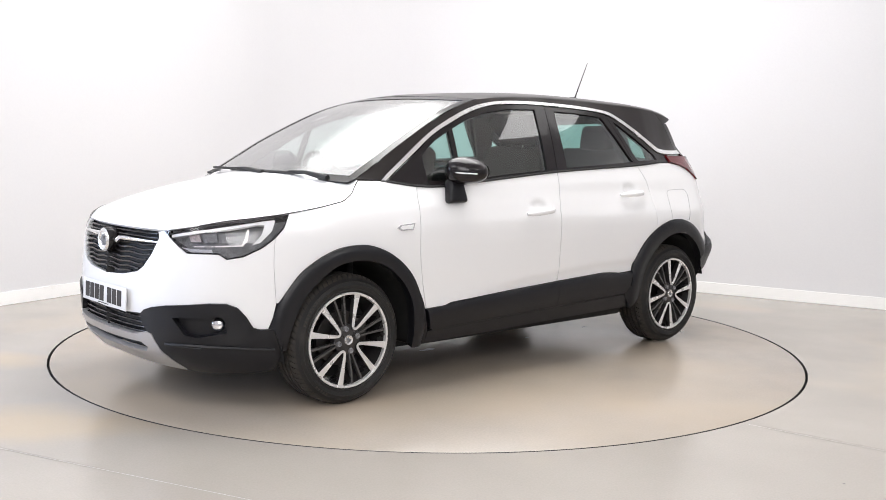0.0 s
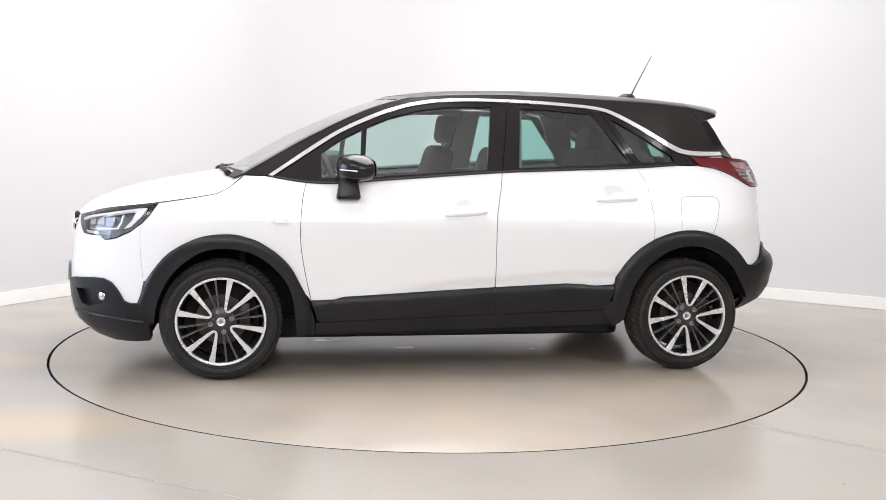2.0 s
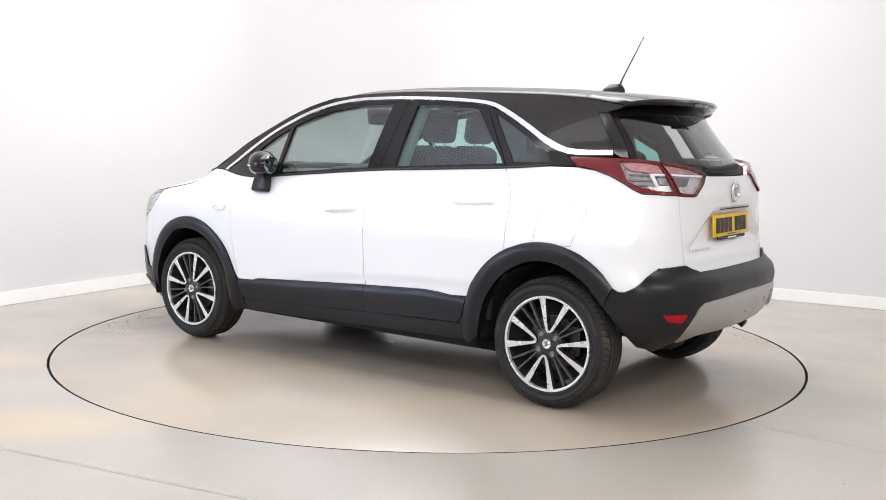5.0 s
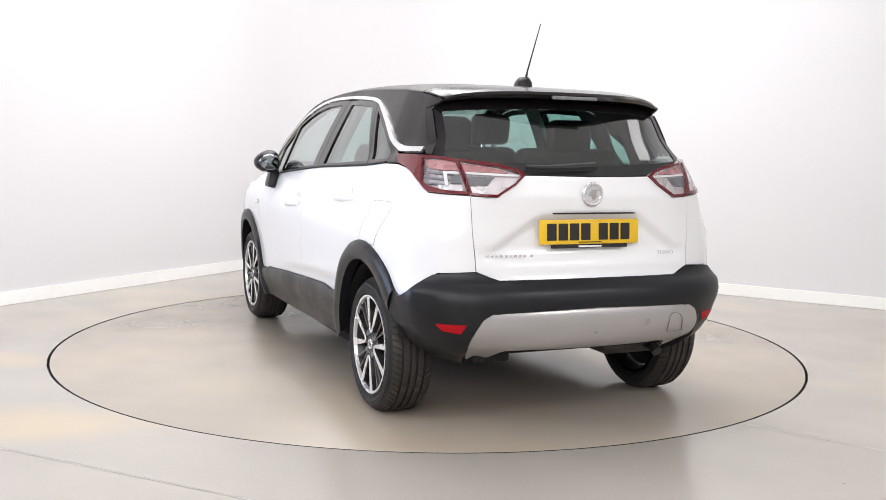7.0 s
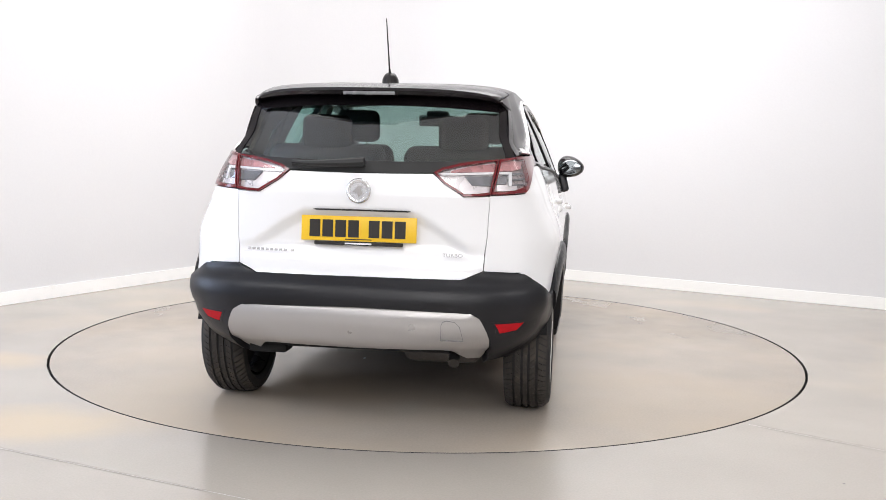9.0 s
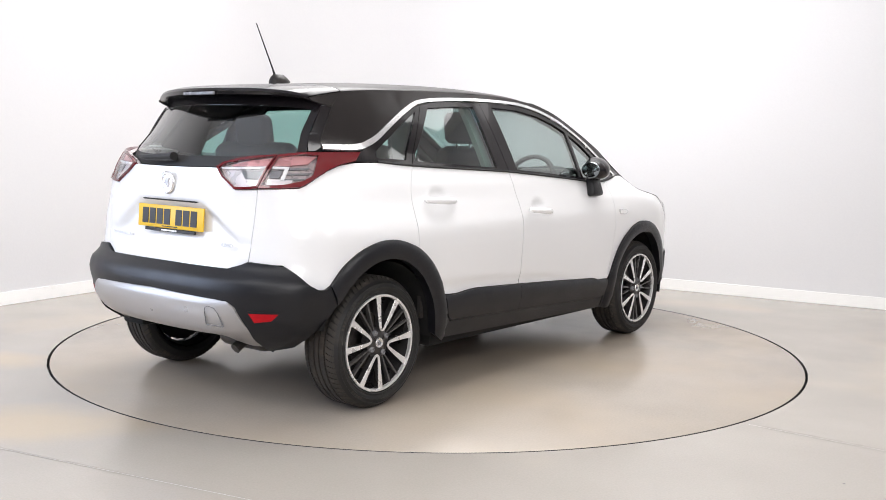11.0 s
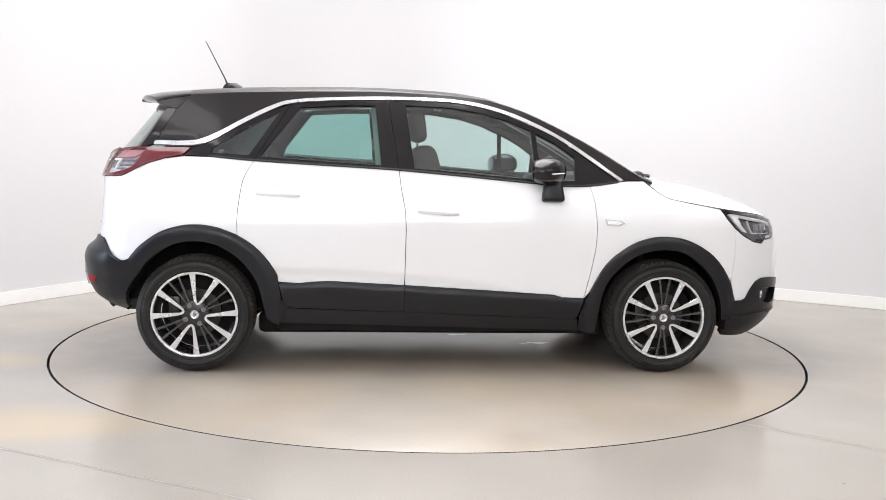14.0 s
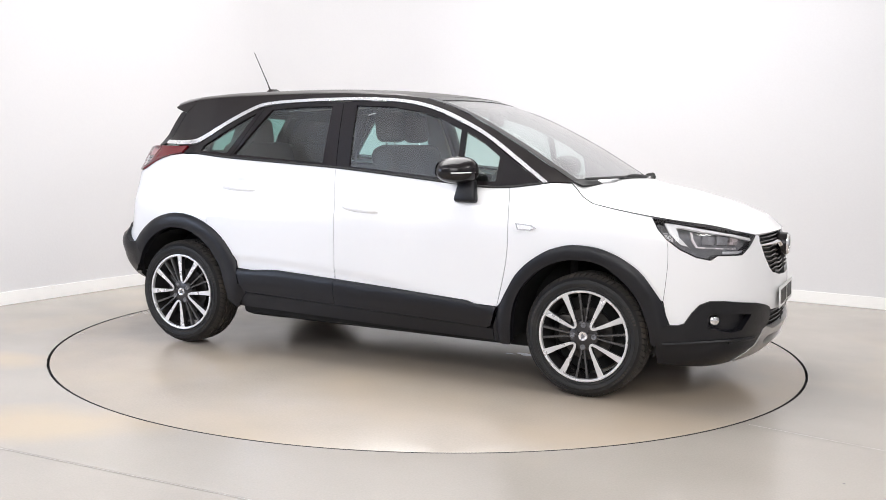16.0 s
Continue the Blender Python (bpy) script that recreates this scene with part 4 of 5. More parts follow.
for s in (0, 1):
    m = mirrored if s else (lambda b: b)
    f = part("window_frame", m(panel(fr1, "s", lift=0.002, thick=0.03, holes=[holes["quarter_light"], holes["front_window"]], gap=0.002, step=0.03)), GLOSSB, front_door[s], "gloss black window frame")
    part("window_frame", m(panel(fr2, "s", lift=0.002, thick=0.03, holes=[holes["rear_window"]], gap=0.002, step=0.03)), GLOSSB, rear_door[s], "gloss black window frame")
    part("window_frame", m(panel(fr3, "s", lift=0.002, thick=0.03, holes=[holes["rear_quarter_window"]], gap=0.002, step=0.03)), GLOSSB, quarter[s], "gloss black window frame")
    for k, owner, mt in (("quarter_light", front_door, CLEAR), ("front_window", front_door, CLEAR), ("rear_window", rear_door, TINT), ("rear_quarter_window", quarter, TINT)):
        part(k, m(panel(holes[k], "s", lift=-0.006, thick=0.0, gap=-0.004, step=0.06)), mt, owner[s], "tinted window glass" if mt is TINT else "pale green window glass")
    belt = [(x, float(belt_z(x))) for x in (1.05, 0.88, 0.72, 0.5, 0.2, -0.202, -0.6, -1.003, -1.25)]
    part("belt_seal", m(tube([(q[0], float(side_y(q[0], q[1])) + 0.002, q[1]) for q in spline([(a, b, 0) for a, b in belt], 5)], 0.007, 6)), SEAL, car, "black rubber belt seal")
    part("chrome_line", m(panel(S(CH_OUT + CH_IN[::-1]), "s", lift=0.009, thick=0.012, gap=0, step=0.02)), SATIN, car, "bright satin chrome window line")
    rail = S([(1.215, 1.090), (1.09, 1.086)] + CH_OUT[1:] + HATCH[::-1][:-1] + ROOF_EDGE[::-1][:-1] + WS_EDGE[::-1][:-1])
    part("roof_rail_panel", m(panel(rail, "s", lift=0.0, thick=0.02, gap=0.0005, step=0.025)), ROOFP, car, "gloss black pillar and roof side")

# lower cladding, sills and wheel arches
cf = S(CLAD_TOP[:4] + [(-0.163, 0.334), (0.80, 0.300), (0.822, 0.312)])
cr = S(CLAD_TOP[3:] + [(-0.835, 0.40), (-0.812, 0.366), (-0.79, 0.354), (-0.163, 0.334)])
IN_F = spline([(1.675, 0.30), (1.668, 0.36), (1.652, 0.422), (1.611, 0.517), (1.56, 0.585), (1.481, 0.652), (1.41, 0.69), (1.325, 0.703), (1.23, 0.696), (1.143, 0.665), (1.07, 0.615), (1.005, 0.545), (0.965, 0.47), (0.945, 0.38), (0.935, 0.28), (0.93, 0.226)], 3)
IN_R = spline([(-0.925, 0.30), (-0.938, 0.36), (-0.965, 0.47), (-1.0, 0.54), (-1.06, 0.615), (-1.14, 0.675), (-1.22, 0.71), (-1.31, 0.722), (-1.40, 0.71), (-1.487, 0.668), (-1.56, 0.61), (-1.622, 0.53)], 3)
arch_f = S(spline(ARCH_F, 3) + [(0.835, 0.31), (0.832, 0.226)] + IN_F[::-1] + [(1.70, 0.30), (1.74, 0.40)])
arch_r = S([(-0.80, 0.352), (-0.835, 0.40)] + spline(ARCH_R, 3) + IN_R[::-1] + [(-0.86, 0.262)])
sill = S([(0.828, 0.296), (-0.163, 0.332), (-0.80, 0.350), (-0.862, 0.264), (0.832, 0.227)])
for s in (0, 1):
    m = mirrored if s else (lambda b: b)
    part("cladding", m(panel(cf, "s", lift=0.017, thick=0.03, gap=0.001, step=0.017, dent=clad_round)), PLASTIC, front_door[s], "grey plastic door cladding")
    part("cladding", m(panel(cr, "s", lift=0.017, thick=0.03, gap=0.001, step=0.017, dent=clad_round)), PLASTIC, rear_door[s], "grey plastic door cladding")
    part("sill", m(panel(sill, "s", lift=0.002, thick=0.05, gap=0.001)), PLASTIC, car, "grey plastic sill")
    part("wheel_arch_trim", m(panel(arch_f, "s", lift=0.016, thick=0.05, gap=0, step=0.02, dent=arch_round(1.31, 0.33, 0.37, 0.455))), PLASTIC, car, "grey plastic wheel arch trim")
    part("wheel_arch_trim", m(panel(arch_r, "s", lift=0.016, thick=0.05, gap=0, step=0.02, dent=arch_round(-1.30, 0.34, 0.38, 0.475))), PLASTIC, car, "grey plastic wheel arch trim")
    for x0 in (1.312, -1.312):
        rows = [[(x0 + 0.392 * math.cos(a), y, 0.32 + 0.385 * math.sin(a)) for a in (np.linspace(-0.22, math.pi + 0.18, 26) if x0 > 0 else np.linspace(-0.1, 2.9, 26))] for y in (0.835, 0.72, 0.56, 0.50)]
        rows.append([(x0, 0.50, 0.32)] * 26)
        part("wheel_well", m(sheet(rows)), UNDER, car, "black wheel well liner")

# rear bumper with its silver trim
rb = [rx(-1.664, 0.620), rx(-1.69, 0.607), rx(-1.72, 0.605), rx(-1.76, 0.628), rx(-1.79, 0.668), rx(-1.82, 0.708), ry(0.66, 0.717), ry(0.556, 0.722), ry(0.51, 0.70), ry(0.46, 0.682), ry(0, 0.682),
      ry(0, 0.56), ry(0.45, 0.55), ry(0.50, 0.545), ry(0.55, 0.515), ry(0.595, 0.44), ry(0.61, 0.38), ry(0.61, 0.295), rx(-1.74, 0.31), rx(-1.705, 0.33), rx(-1.68, 0.43), rx(-1.622, 0.53)]
REFL = [ry(0.727, 0.507), ry(0.612, 0.503), ry(0.634, 0.468), ry(0.70, 0.476)]
rear_bumper = part("rear_bumper", panel(rb, "r", lift=0.014, thick=0.03, gap=0.001, step=0.022, centre=True, dent=lambda A: 0.024 * ease((0.678 - A[:, 2]) / 0.05) * np.clip((-A[:, 0] - 1.68) / 0.1, 0, 1) - 0.012 * ease((0.60 - A[:, 2]) / 0.09) * np.clip((-A[:, 0] - 1.68) / 0.1, 0, 1)), PLASTIC, car, "grey plastic rear bumper")
sk = [ry(0, 0.568), ry(0.45, 0.562), ry(0.50, 0.552), ry(0.545, 0.525), ry(0.59, 0.45), ry(0.606, 0.385), ry(0.60, 0.31), ry(0.53, 0.314), ry(0.48, 0.345), ry(0.437, 0.375), ry(0.38, 0.38), ry(0, 0.376)]
part("skid_plate", panel(sk, "r", lift=0.036, thick=0.05, gap=0, step=0.018, centre=True, dent=lambda A: -0.034 * np.clip((0.50 - A[:, 2]) / 0.14, 0, 1) ** 1.6 - 0.016 * ease((A[:, 2] - 0.538) / 0.03)), SILVER, rear_bumper, "silver painted skid plate")
TOW = [ry(0.445, 0.512), ry(0.465, 0.495), ry(0.485, 0.435), ry(0.385, 0.435), ry(0.385, 0.50), ry(0.392, 0.512), ry(0.41, 0.518)]
part("towing_cover", mirrored(panel(TOW, "r", lift=0.0385, thick=0.006, holes=[shrink(TOW, 0.0022)], gap=0, step=0.02)), LAMPDK, rear_bumper)
both("reflector", panel(REFL, "r", lift=0.028, thick=0.02, gap=0, step=0.02), REDR, rear_bumper, "red rear reflector")
both("reflector_surround", panel(shrink(REFL, -0.016), "r", lift=0.0275, thick=0.03, holes=[shrink(REFL, -0.002)], gap=0, step=0.02), PLASTIC, rear_bumper)
for y in (0.24, -0.24, 0.66, -0.66):
    x = float(rear_x(0.60) * (1 - (abs(y) / half_width(0.6)) ** MR) ** (1 / NR))
    b = lathe([(0, 0.004), (0.009, 0.003), (0.011, -0.004)], 16, "z")
    bmesh.ops.transform(b, matrix=Matrix.Translation((x - 0.028, y * 1.015, 0.60 if abs(y) < 0.5 else 0.575)) @ pose(0, 0, 0, 0, -90, 0), verts=b.verts)
    part("parking_sensor", b, SEAL, rear_bumper)


def tail_lamp(side):
    m = (lambda b: b) if side > 0 else mirrored
    outer = [rx(-1.350, 1.222), rx(-1.396, 1.179), rx(-1.494, 1.163), rx(-1.574, 1.138), rx(-1.641, 1.107), rx(-1.70, 1.075), rx(-1.735, 1.060), ry(0.64, 1.055), ry(0.576, 1.054), ry(0.588, 1.13), ry(0.597, 1.207), ry(0.647, 1.218), rx(-1.65, 1.221), rx(-1.5, 1.222)]
    inner = [ry(0.594, 1.207), ry(0.585, 1.13), ry(0.573, 1.053), ry(0.52, 1.047), ry(0.46, 1.046), ry(0.374, 1.098), ry(0.322, 1.146), ry(0.36, 1.168), ry(0.43, 1.187), ry(0.50, 1.198)]
    clear = [rx(-1.60, 1.205), rx(-1.66, 1.115), rx(-1.71, 1.088), ry(0.67, 1.071), ry(0.64, 1.068), ry(0.586, 1.067), ry(0.596, 1.13), ry(0.604, 1.195), ry(0.645, 1.205), rx(-1.66, 1.209)]
    owner = (quarter, tailgate)[0][0 if side > 0 else 1]
    lamp = part("tail_lamp", m(panel(outer, "r", lift=-0.012, thick=0.02, gap=0.001, step=0.025)), SMOKE, owner, "red and clear tail lamp wrapping the corner")
    part("red_frame", m(panel(outer, "r", lift=0.012, thick=0.02, holes=[clear], gap=0.0015, step=0.02)), REDL, lamp, "dark red lamp body")
    part("lens", m(panel(clear, "r", lift=0.011, thick=0, gap=-0.001, step=0.025)), LENS, lamp, "clear lens")
    part("light_guide", m(panel([ry(0.60, 1.155), ry(0.655, 1.155), ry(0.66, 1.095), ry(0.648, 1.095), ry(0.645, 1.145), ry(0.60, 1.145)], "r", lift=0.002, thick=0.012, gap=0, step=0.02)), DRL, lamp, "white light guide")
    part("dark_block", m(panel([ry(0.60, 1.138), ry(0.64, 1.138), ry(0.64, 1.105), ry(0.60, 1.105)], "r", lift=-0.002, thick=0.01, gap=0, step=0.02)), LAMPDK, lamp)
    part("reflector", m(panel([ry(0.60, 1.10), ry(0.685, 1.10), ry(0.685, 1.078), ry(0.60, 1.074)], "r", lift=-0.004, thick=0.01, gap=0, step=0.02)), LAMPIN, lamp)
    part("red_cap", m(panel([rx(-1.605, 1.203), rx(-1.66, 1.168), rx(-1.73, 1.162), ry(0.66, 1.160), ry(0.60, 1.160), ry(0.604, 1.195), ry(0.645, 1.204)], "r", lift=0.0, thick=0.01, gap=0, step=0.02)), PINK, lamp, "pale red inner band")
    for z0, z1 in ((1.146, 1.154), (1.122, 1.130), (1.100, 1.106)):
        part("inner_rib", m(panel([rx(-1.655, z1), rx(-1.67, z0), rx(-1.78, z0 - 0.004), rx(-1.78, z1 - 0.004)], "r", lift=-0.004, thick=0.008, gap=0, step=0.02)), LAMPDK, lamp)
    il = part("tailgate_lamp", m(panel(inner, "r", lift=-0.010, thick=0.02, gap=0.001, step=0.025)), LAMPIN, tailgate, "red and clear tail lamp on the tailgate")
    part("red_frame", m(panel(inner, "r", lift=0.012, thick=0.02, holes=[shrink(inner, 0.011)], gap=0.0015, step=0.02)), REDL, il, "dark red lamp rim")
    part("lens", m(panel(shrink(inner, 0.011), "r", lift=0.010, thick=0, gap=-0.001, step=0.025)), LENS, il, "clear lens")
    part("red_band", m(panel([ry(0.585, 1.192), ry(0.50, 1.183), ry(0.40, 1.158), ry(0.40, 1.153), ry(0.585, 1.157)], "r", lift=-0.002, thick=0.01, gap=0, step=0.02)), PINK, il)
    part("light_guide", m(panel([ry(0.583, 1.155), ry(0.345, 1.146), ry(0.36, 1.137), ry(0.583, 1.145)], "r", lift=0.002, thick=0.01, gap=0, step=0.02)), DRL, il, "white light guide")
    part("dark_block", m(panel([ry(0.58, 1.138), ry(0.46, 1.136), ry(0.495, 1.098), ry(0.576, 1.096)], "r", lift=-0.003, thick=0.008, gap=0, step=0.02)), LAMPDK, il)


tail_lamp(1), tail_lamp(-1)

# ---- wheels ----
TR, RR = 0.325, 0.240


def wheel(x, y, phase, out):
    hub = new("wheel")
    hub.parent = car
    tagged(hub, "alloy wheel with polished paired spokes and a black tyre")
    hub.matrix_basis = pose(x, y * out, 0.305 if x > 0 else 0.307, 0, 0, 0 if out > 0 else 180)
    # tyre: a carcass with a ribbed sidewall, raised marks, and tread blocks on it
    GR = TR - 0.009
    prof = [(RR - 0.008, 0.0), (RR + 0.004, 0.007), (RR + 0.008, 0.0125), (RR + 0.013, 0.0125), (RR + 0.016, 0.010), (0.264, 0.0145), (0.272, 0.0150), (0.2735, 0.0165), (0.2755, 0.0165), (0.277, 0.0145), (0.290, 0.0105), (0.2915, 0.0120), (0.294, 0.0115), (0.2955, 0.0085), (0.305, -0.001), (0.311, -0.012), (GR, -0.028), (GR, -0.172), (0.311, -0.186), (0.300, -0.196), (0.285, -0.204), (0.262, -0.207), (RR, -0.19)]
    tyre = part("tyre", lathe(prof, 96), RUBBER, hub, "black tyre with dusty tread")
    bm = bmesh.new()

    def block(a0, a1, slant, line, depth):
        """One tread block: a bent slab over the angles a0 to a1 along the section line (radius, depth)."""
        ends = []
        for a in (a0, a1):
            top = [bm.verts.new(((r) * math.cos(a + slant * (h + 0.1)), h, r * math.sin(a + slant * (h + 0.1)))) for r, h in line]
            low = [bm.verts.new(((r - depth) * math.cos(a + slant * (h + 0.1)), h, (r - depth) * math.sin(a + slant * (h + 0.1)))) for r, h in line]
            ends.append((top, low))
        (t0, l0), (t1, l1) = ends
        for i in range(len(line) - 1):
            bm.faces.new((t0[i], t0[i + 1], t1[i + 1], t1[i]))
            bm.faces.new((t0[i], l0[i], l0[i + 1], t0[i + 1]))
            bm.faces.new((t1[i], t1[i + 1], l1[i + 1], l1[i]))
        for i in (0, -1):
            bm.faces.new((t0[i], t1[i], l1[i], l0[i]))

    count = 66
    for k in range(count):
        a, d = 2 * math.pi * k / count, 2 * math.pi / count
        for flip in (0, 1):
            side = [(0.3035, 0.0005), (0.3105, -0.008), (TR - 0.007, -0.018), (TR - 0.0025, -0.027), (TR, -0.040)]
            inner_rib = [(TR, -0.052), (TR, -0.078)]
            if flip:
                side, inner_rib = ([(r, -0.2 - h) for r, h in q] for q in (side, inner_rib))
            block(a, a + d * 0.80, 1.6 if flip else -1.6, side, 0.008)
            block(a + d * 0.3, a + d * 1.22, -2.2 if flip else 2.2, inner_rib, 0.009)
        block(a, a + d * 0.96, 1.2, [(TR, -0.090), (TR, -0.110)], 0.009)
    bmesh.ops.recalc_face_normals(bm, faces=bm.faces)
    part("tread", bm, TREAD, tyre, "dusty grooved tread")
    # raised sidewall marks as plain bars
    for start, n in ((0.35, 9), (2.5, 6), (3.6, 8), (5.2, 5)):
        bm = bmesh.new()
        for k in range(n):
            a = start + k * 0.062
            vs = [[bm.verts.new((r * math.cos(a + w), h + 0.0012 * up, r * math.sin(a + w))) for r, h, w in ((0.278, 0.0142, 0), (0.278, 0.0142, 0.036), (0.2885, 0.0108, 0.036), (0.2885, 0.0108, 0))] for up in (-1, 1)]
            bm.faces.new(vs[1])
            for i in range(4):
                bm.faces.new((vs[0][i], vs[0][(i + 1) % 4], vs[1][(i + 1) % 4], vs[1][i]))
        bmesh.ops.recalc_face_normals(bm, faces=bm.faces)
        part("sidewall_mark", bm, TREAD, tyre, "raised row of sidewall marks")
    part("barrel", lathe([(RR - 0.006, -0.004), (RR - 0.012, -0.02), (RR - 0.025, -0.06), (RR - 0.03, -0.15), (RR - 0.012, -0.19)], 64), ALLOYD, hub)
    rim = part("rim", lathe([(RR - 0.002, -0.004), (RR, 0.004), (RR - 0.002, 0.010), (RR - 0.008, 0.011), (RR - 0.013, 0.009), (RR - 0.016, -0.006)], 72), ALLOY, hub, "machined alloy rim edge")

    def polar(r, a, h):
        return Vector((r * math.cos(a), h, r * math.sin(a)))

    def arm(a0, a1, r0, r1, w0, w1, h0, h1, deep):
        """A spoke's bar from the hub to the rim."""
        b = bmesh.new()
        rings = []
        for k in range(7):
            q = k / 6
            a = a0 + (a1 - a0) * (q ** 0.7)
            r = r0 + (r1 - r0) * q
            w = w0 + (w1 - w0) * q
            h = h0 + (h1 - h0) * q
            c = polar(r, a, h)
            t = polar(1, a + math.pi / 2, 0)
            rings.append([b.verts.new(p) for p in (c - t * w / 2, c - t * w / 2 * 0.86 + Vector((0, 0.0025, 0)), c + t * w / 2 * 0.86 + Vector((0, 0.0025, 0)), c + t * w / 2, c + t * w * 0.4 - Vector((0, deep, 0)), c - t * w * 0.4 - Vector((0, deep, 0)))])
        for p, q in zip(rings, rings[1:]):
            for k in range(6):
                b.faces.new((p[k], p[(k + 1) % 6], q[(k + 1) % 6], q[k]))
        b.faces.new(rings[0][::-1]), b.faces.new(rings[-1])
        bmesh.ops.recalc_face_normals(b, faces=b.faces)
        return b

    def yoke(c, deep, narrow, drop):
        """A U-shaped pair of spokes, open to the rim."""
        side = [(0.235, 0.310, 0.042), (0.218, 0.306, 0.033), (0.175, 0.296, 0.026), (0.135, 0.278, 0.0215), (0.100, 0.245, 0.0175), (0.078, 0.200, 0.015), (0.066, 0.12, 0.013)]
        path = [(r, a, w) for r, a, w in side] + [(0.0625, 0.0, 0.012)] + [(r, -a, w) for r, a, w in side[::-1]]
        line = spline([tuple(polar(r, c + a, 0.004)) for r, a, w in path], 3)
        wide = np.interp(np.linspace(0, len(path) - 1, len(line)), range(len(path)), [p[2] for p in path])
        b = bmesh.new()
        rings = []
        up = Vector((0, 1, 0))
        for k, p in enumerate(line):
            p = Vector(p) - up * drop
            d = (Vector(line[min(k + 1, len(line) - 1)]) - Vector(line[max(k - 1, 0)])).normalized()
            t = d.cross(up)
            w = wide[k] * narrow / 2
            rings.append([b.verts.new(q) for q in (p - t * w, p - t * w * 0.86 + up * 0.0022, p + t * w * 0.86 + up * 0.0022, p + t * w, p + t * w * 0.8 - up * deep, p - t * w * 0.8 - up * deep)])
        for p, q in zip(rings, rings[1:]):
            for k in range(6):
                b.faces.new((p[k], p[(k + 1) % 6], q[(k + 1) % 6], q[k]))
        b.faces.new(rings[0][::-1]), b.faces.new(rings[-1])
        bmesh.ops.recalc_face_normals(b, faces=b.faces)
        return b

    for k in range(4):
        c = phase + k * math.pi / 2
        sp = part("spoke", yoke(c, 0.003, 1.0, 0.0), ALLOY, hub, "polished U-shaped double spoke")
        part("spoke_side", yoke(c, 0.03, 0.86, 0.0035), ALLOYD, sp)
        f = c + math.pi / 4
        for s in (1, -1):
            part("fin", arm(f + s * 0.10, f + s * 0.135, 0.066, 0.230, 0.008, 0.014, -0.010, -0.003, 0.02), FIN, hub, "thin dark fin")
        bolt = lathe([(0, -0.001), (0.007, 0.0), (0.009, 0.004), (0.0125, 0.004), (0.0145, 0.0), (0.0145, -0.02)], 14)
        bmesh.ops.translate(bolt, vec=polar(0.057, f, 0.002), verts=bolt.verts)
        part("wheel_bolt", bolt, LAMPDK, hub, "dark wheel bolt")
    part("hub_cover", lathe([(0, 0.0), (0.028, 0.0), (0.060, -0.003), (0.076, -0.012), (0.08, -0.045)], 40), ALLOYD, hub)
    cap = lathe([(0, 0.004), (0.016, 0.004), (0.019, 0.006), (0.023, 0.006), (0.026, 0.001), (0.026, -0.006)], 32)
    em = prism([(-0.013, -0.003), (-0.005, 0.006), (0.0, 0.012), (0.012, 0.011), (0.005, 0.004), (0.009, -0.006), (0.0, -0.012), (-0.003, -0.003)], 0.002, 0.0075)
    bmesh.ops.transform(em, matrix=pose(0, 0, 0, -90, 0, 0) @ pose(0, 0, 0, 0, 0, 0), verts=em.verts)
    hc = part("hub_cap", cap, SATIN, hub, "silver hub cap")
    part("emblem", em, LAMPDK, hc)
    part("brake_disc", lathe([(0.05, -0.075), (0.135, -0.075), (0.138, -0.078), (0.138, -0.098), (0.05, -0.098)], 48), STEEL, hub, "steel brake disc")
    part("brake_caliper", rounded_box((0.07, 0.06, 0.15), 0.015, 2, (-0.12 if out > 0 else 0.12, -0.085, 0.02)), STEEL, hub)
    part("wheel_back", lathe([(0, -0.12), (0.20, -0.12)], 40), UNDER, hub)


wheel(1.331, 0.838, radians(120), 1)
wheel(-1.320, 0.838, radians(100), 1)
wheel(1.331, 0.838, radians(180 - 45), -1)
wheel(-1.320, 0.838, radians(180 - 75), -1)

# ---- underbody ----
part("underbody", join(rounded_box((2.6, 1.16, 0.12), 0.03, 2, (0.30, 0, 0.215)), rounded_box((1.75, 1.58, 0.09), 0.03, 2, (0.0, 0, 0.252)), rounded_box((0.5, 1.1, 0.14), 0.04, 2, (-1.60, 0, 0.40))), UNDER, car, "black underbody")
part("rear_axle", tube([(-1.30, -0.66, 0.30), (-1.27, -0.4, 0.26), (-1.27, 0.4, 0.26), (-1.30, 0.66, 0.30)], 0.035, 10), UNDER, car)
part("exhaust", tube([(-0.6, -0.25, 0.25), (-1.2, -0.28, 0.26), (-1.55, -0.30, 0.30)], 0.03, 10), STEEL, car, "steel exhaust pipe")
part("silencer", rounded_box((0.22, 0.36, 0.12), 0.05, 3, (-1.68, -0.36, 0.335)), STEEL, car, "steel exhaust silencer")
part("tail_pipe", tube([(-1.76, -0.42, 0.335), (-1.83, -0.43, 0.325), (-1.87, -0.43, 0.30)], 0.026, 12), STEEL, car)
part("towing_bracket", rounded_box((0.12, 0.18, 0.05), 0.015, 2, (-1.78, 0.44, 0.325)), UNDER, car)

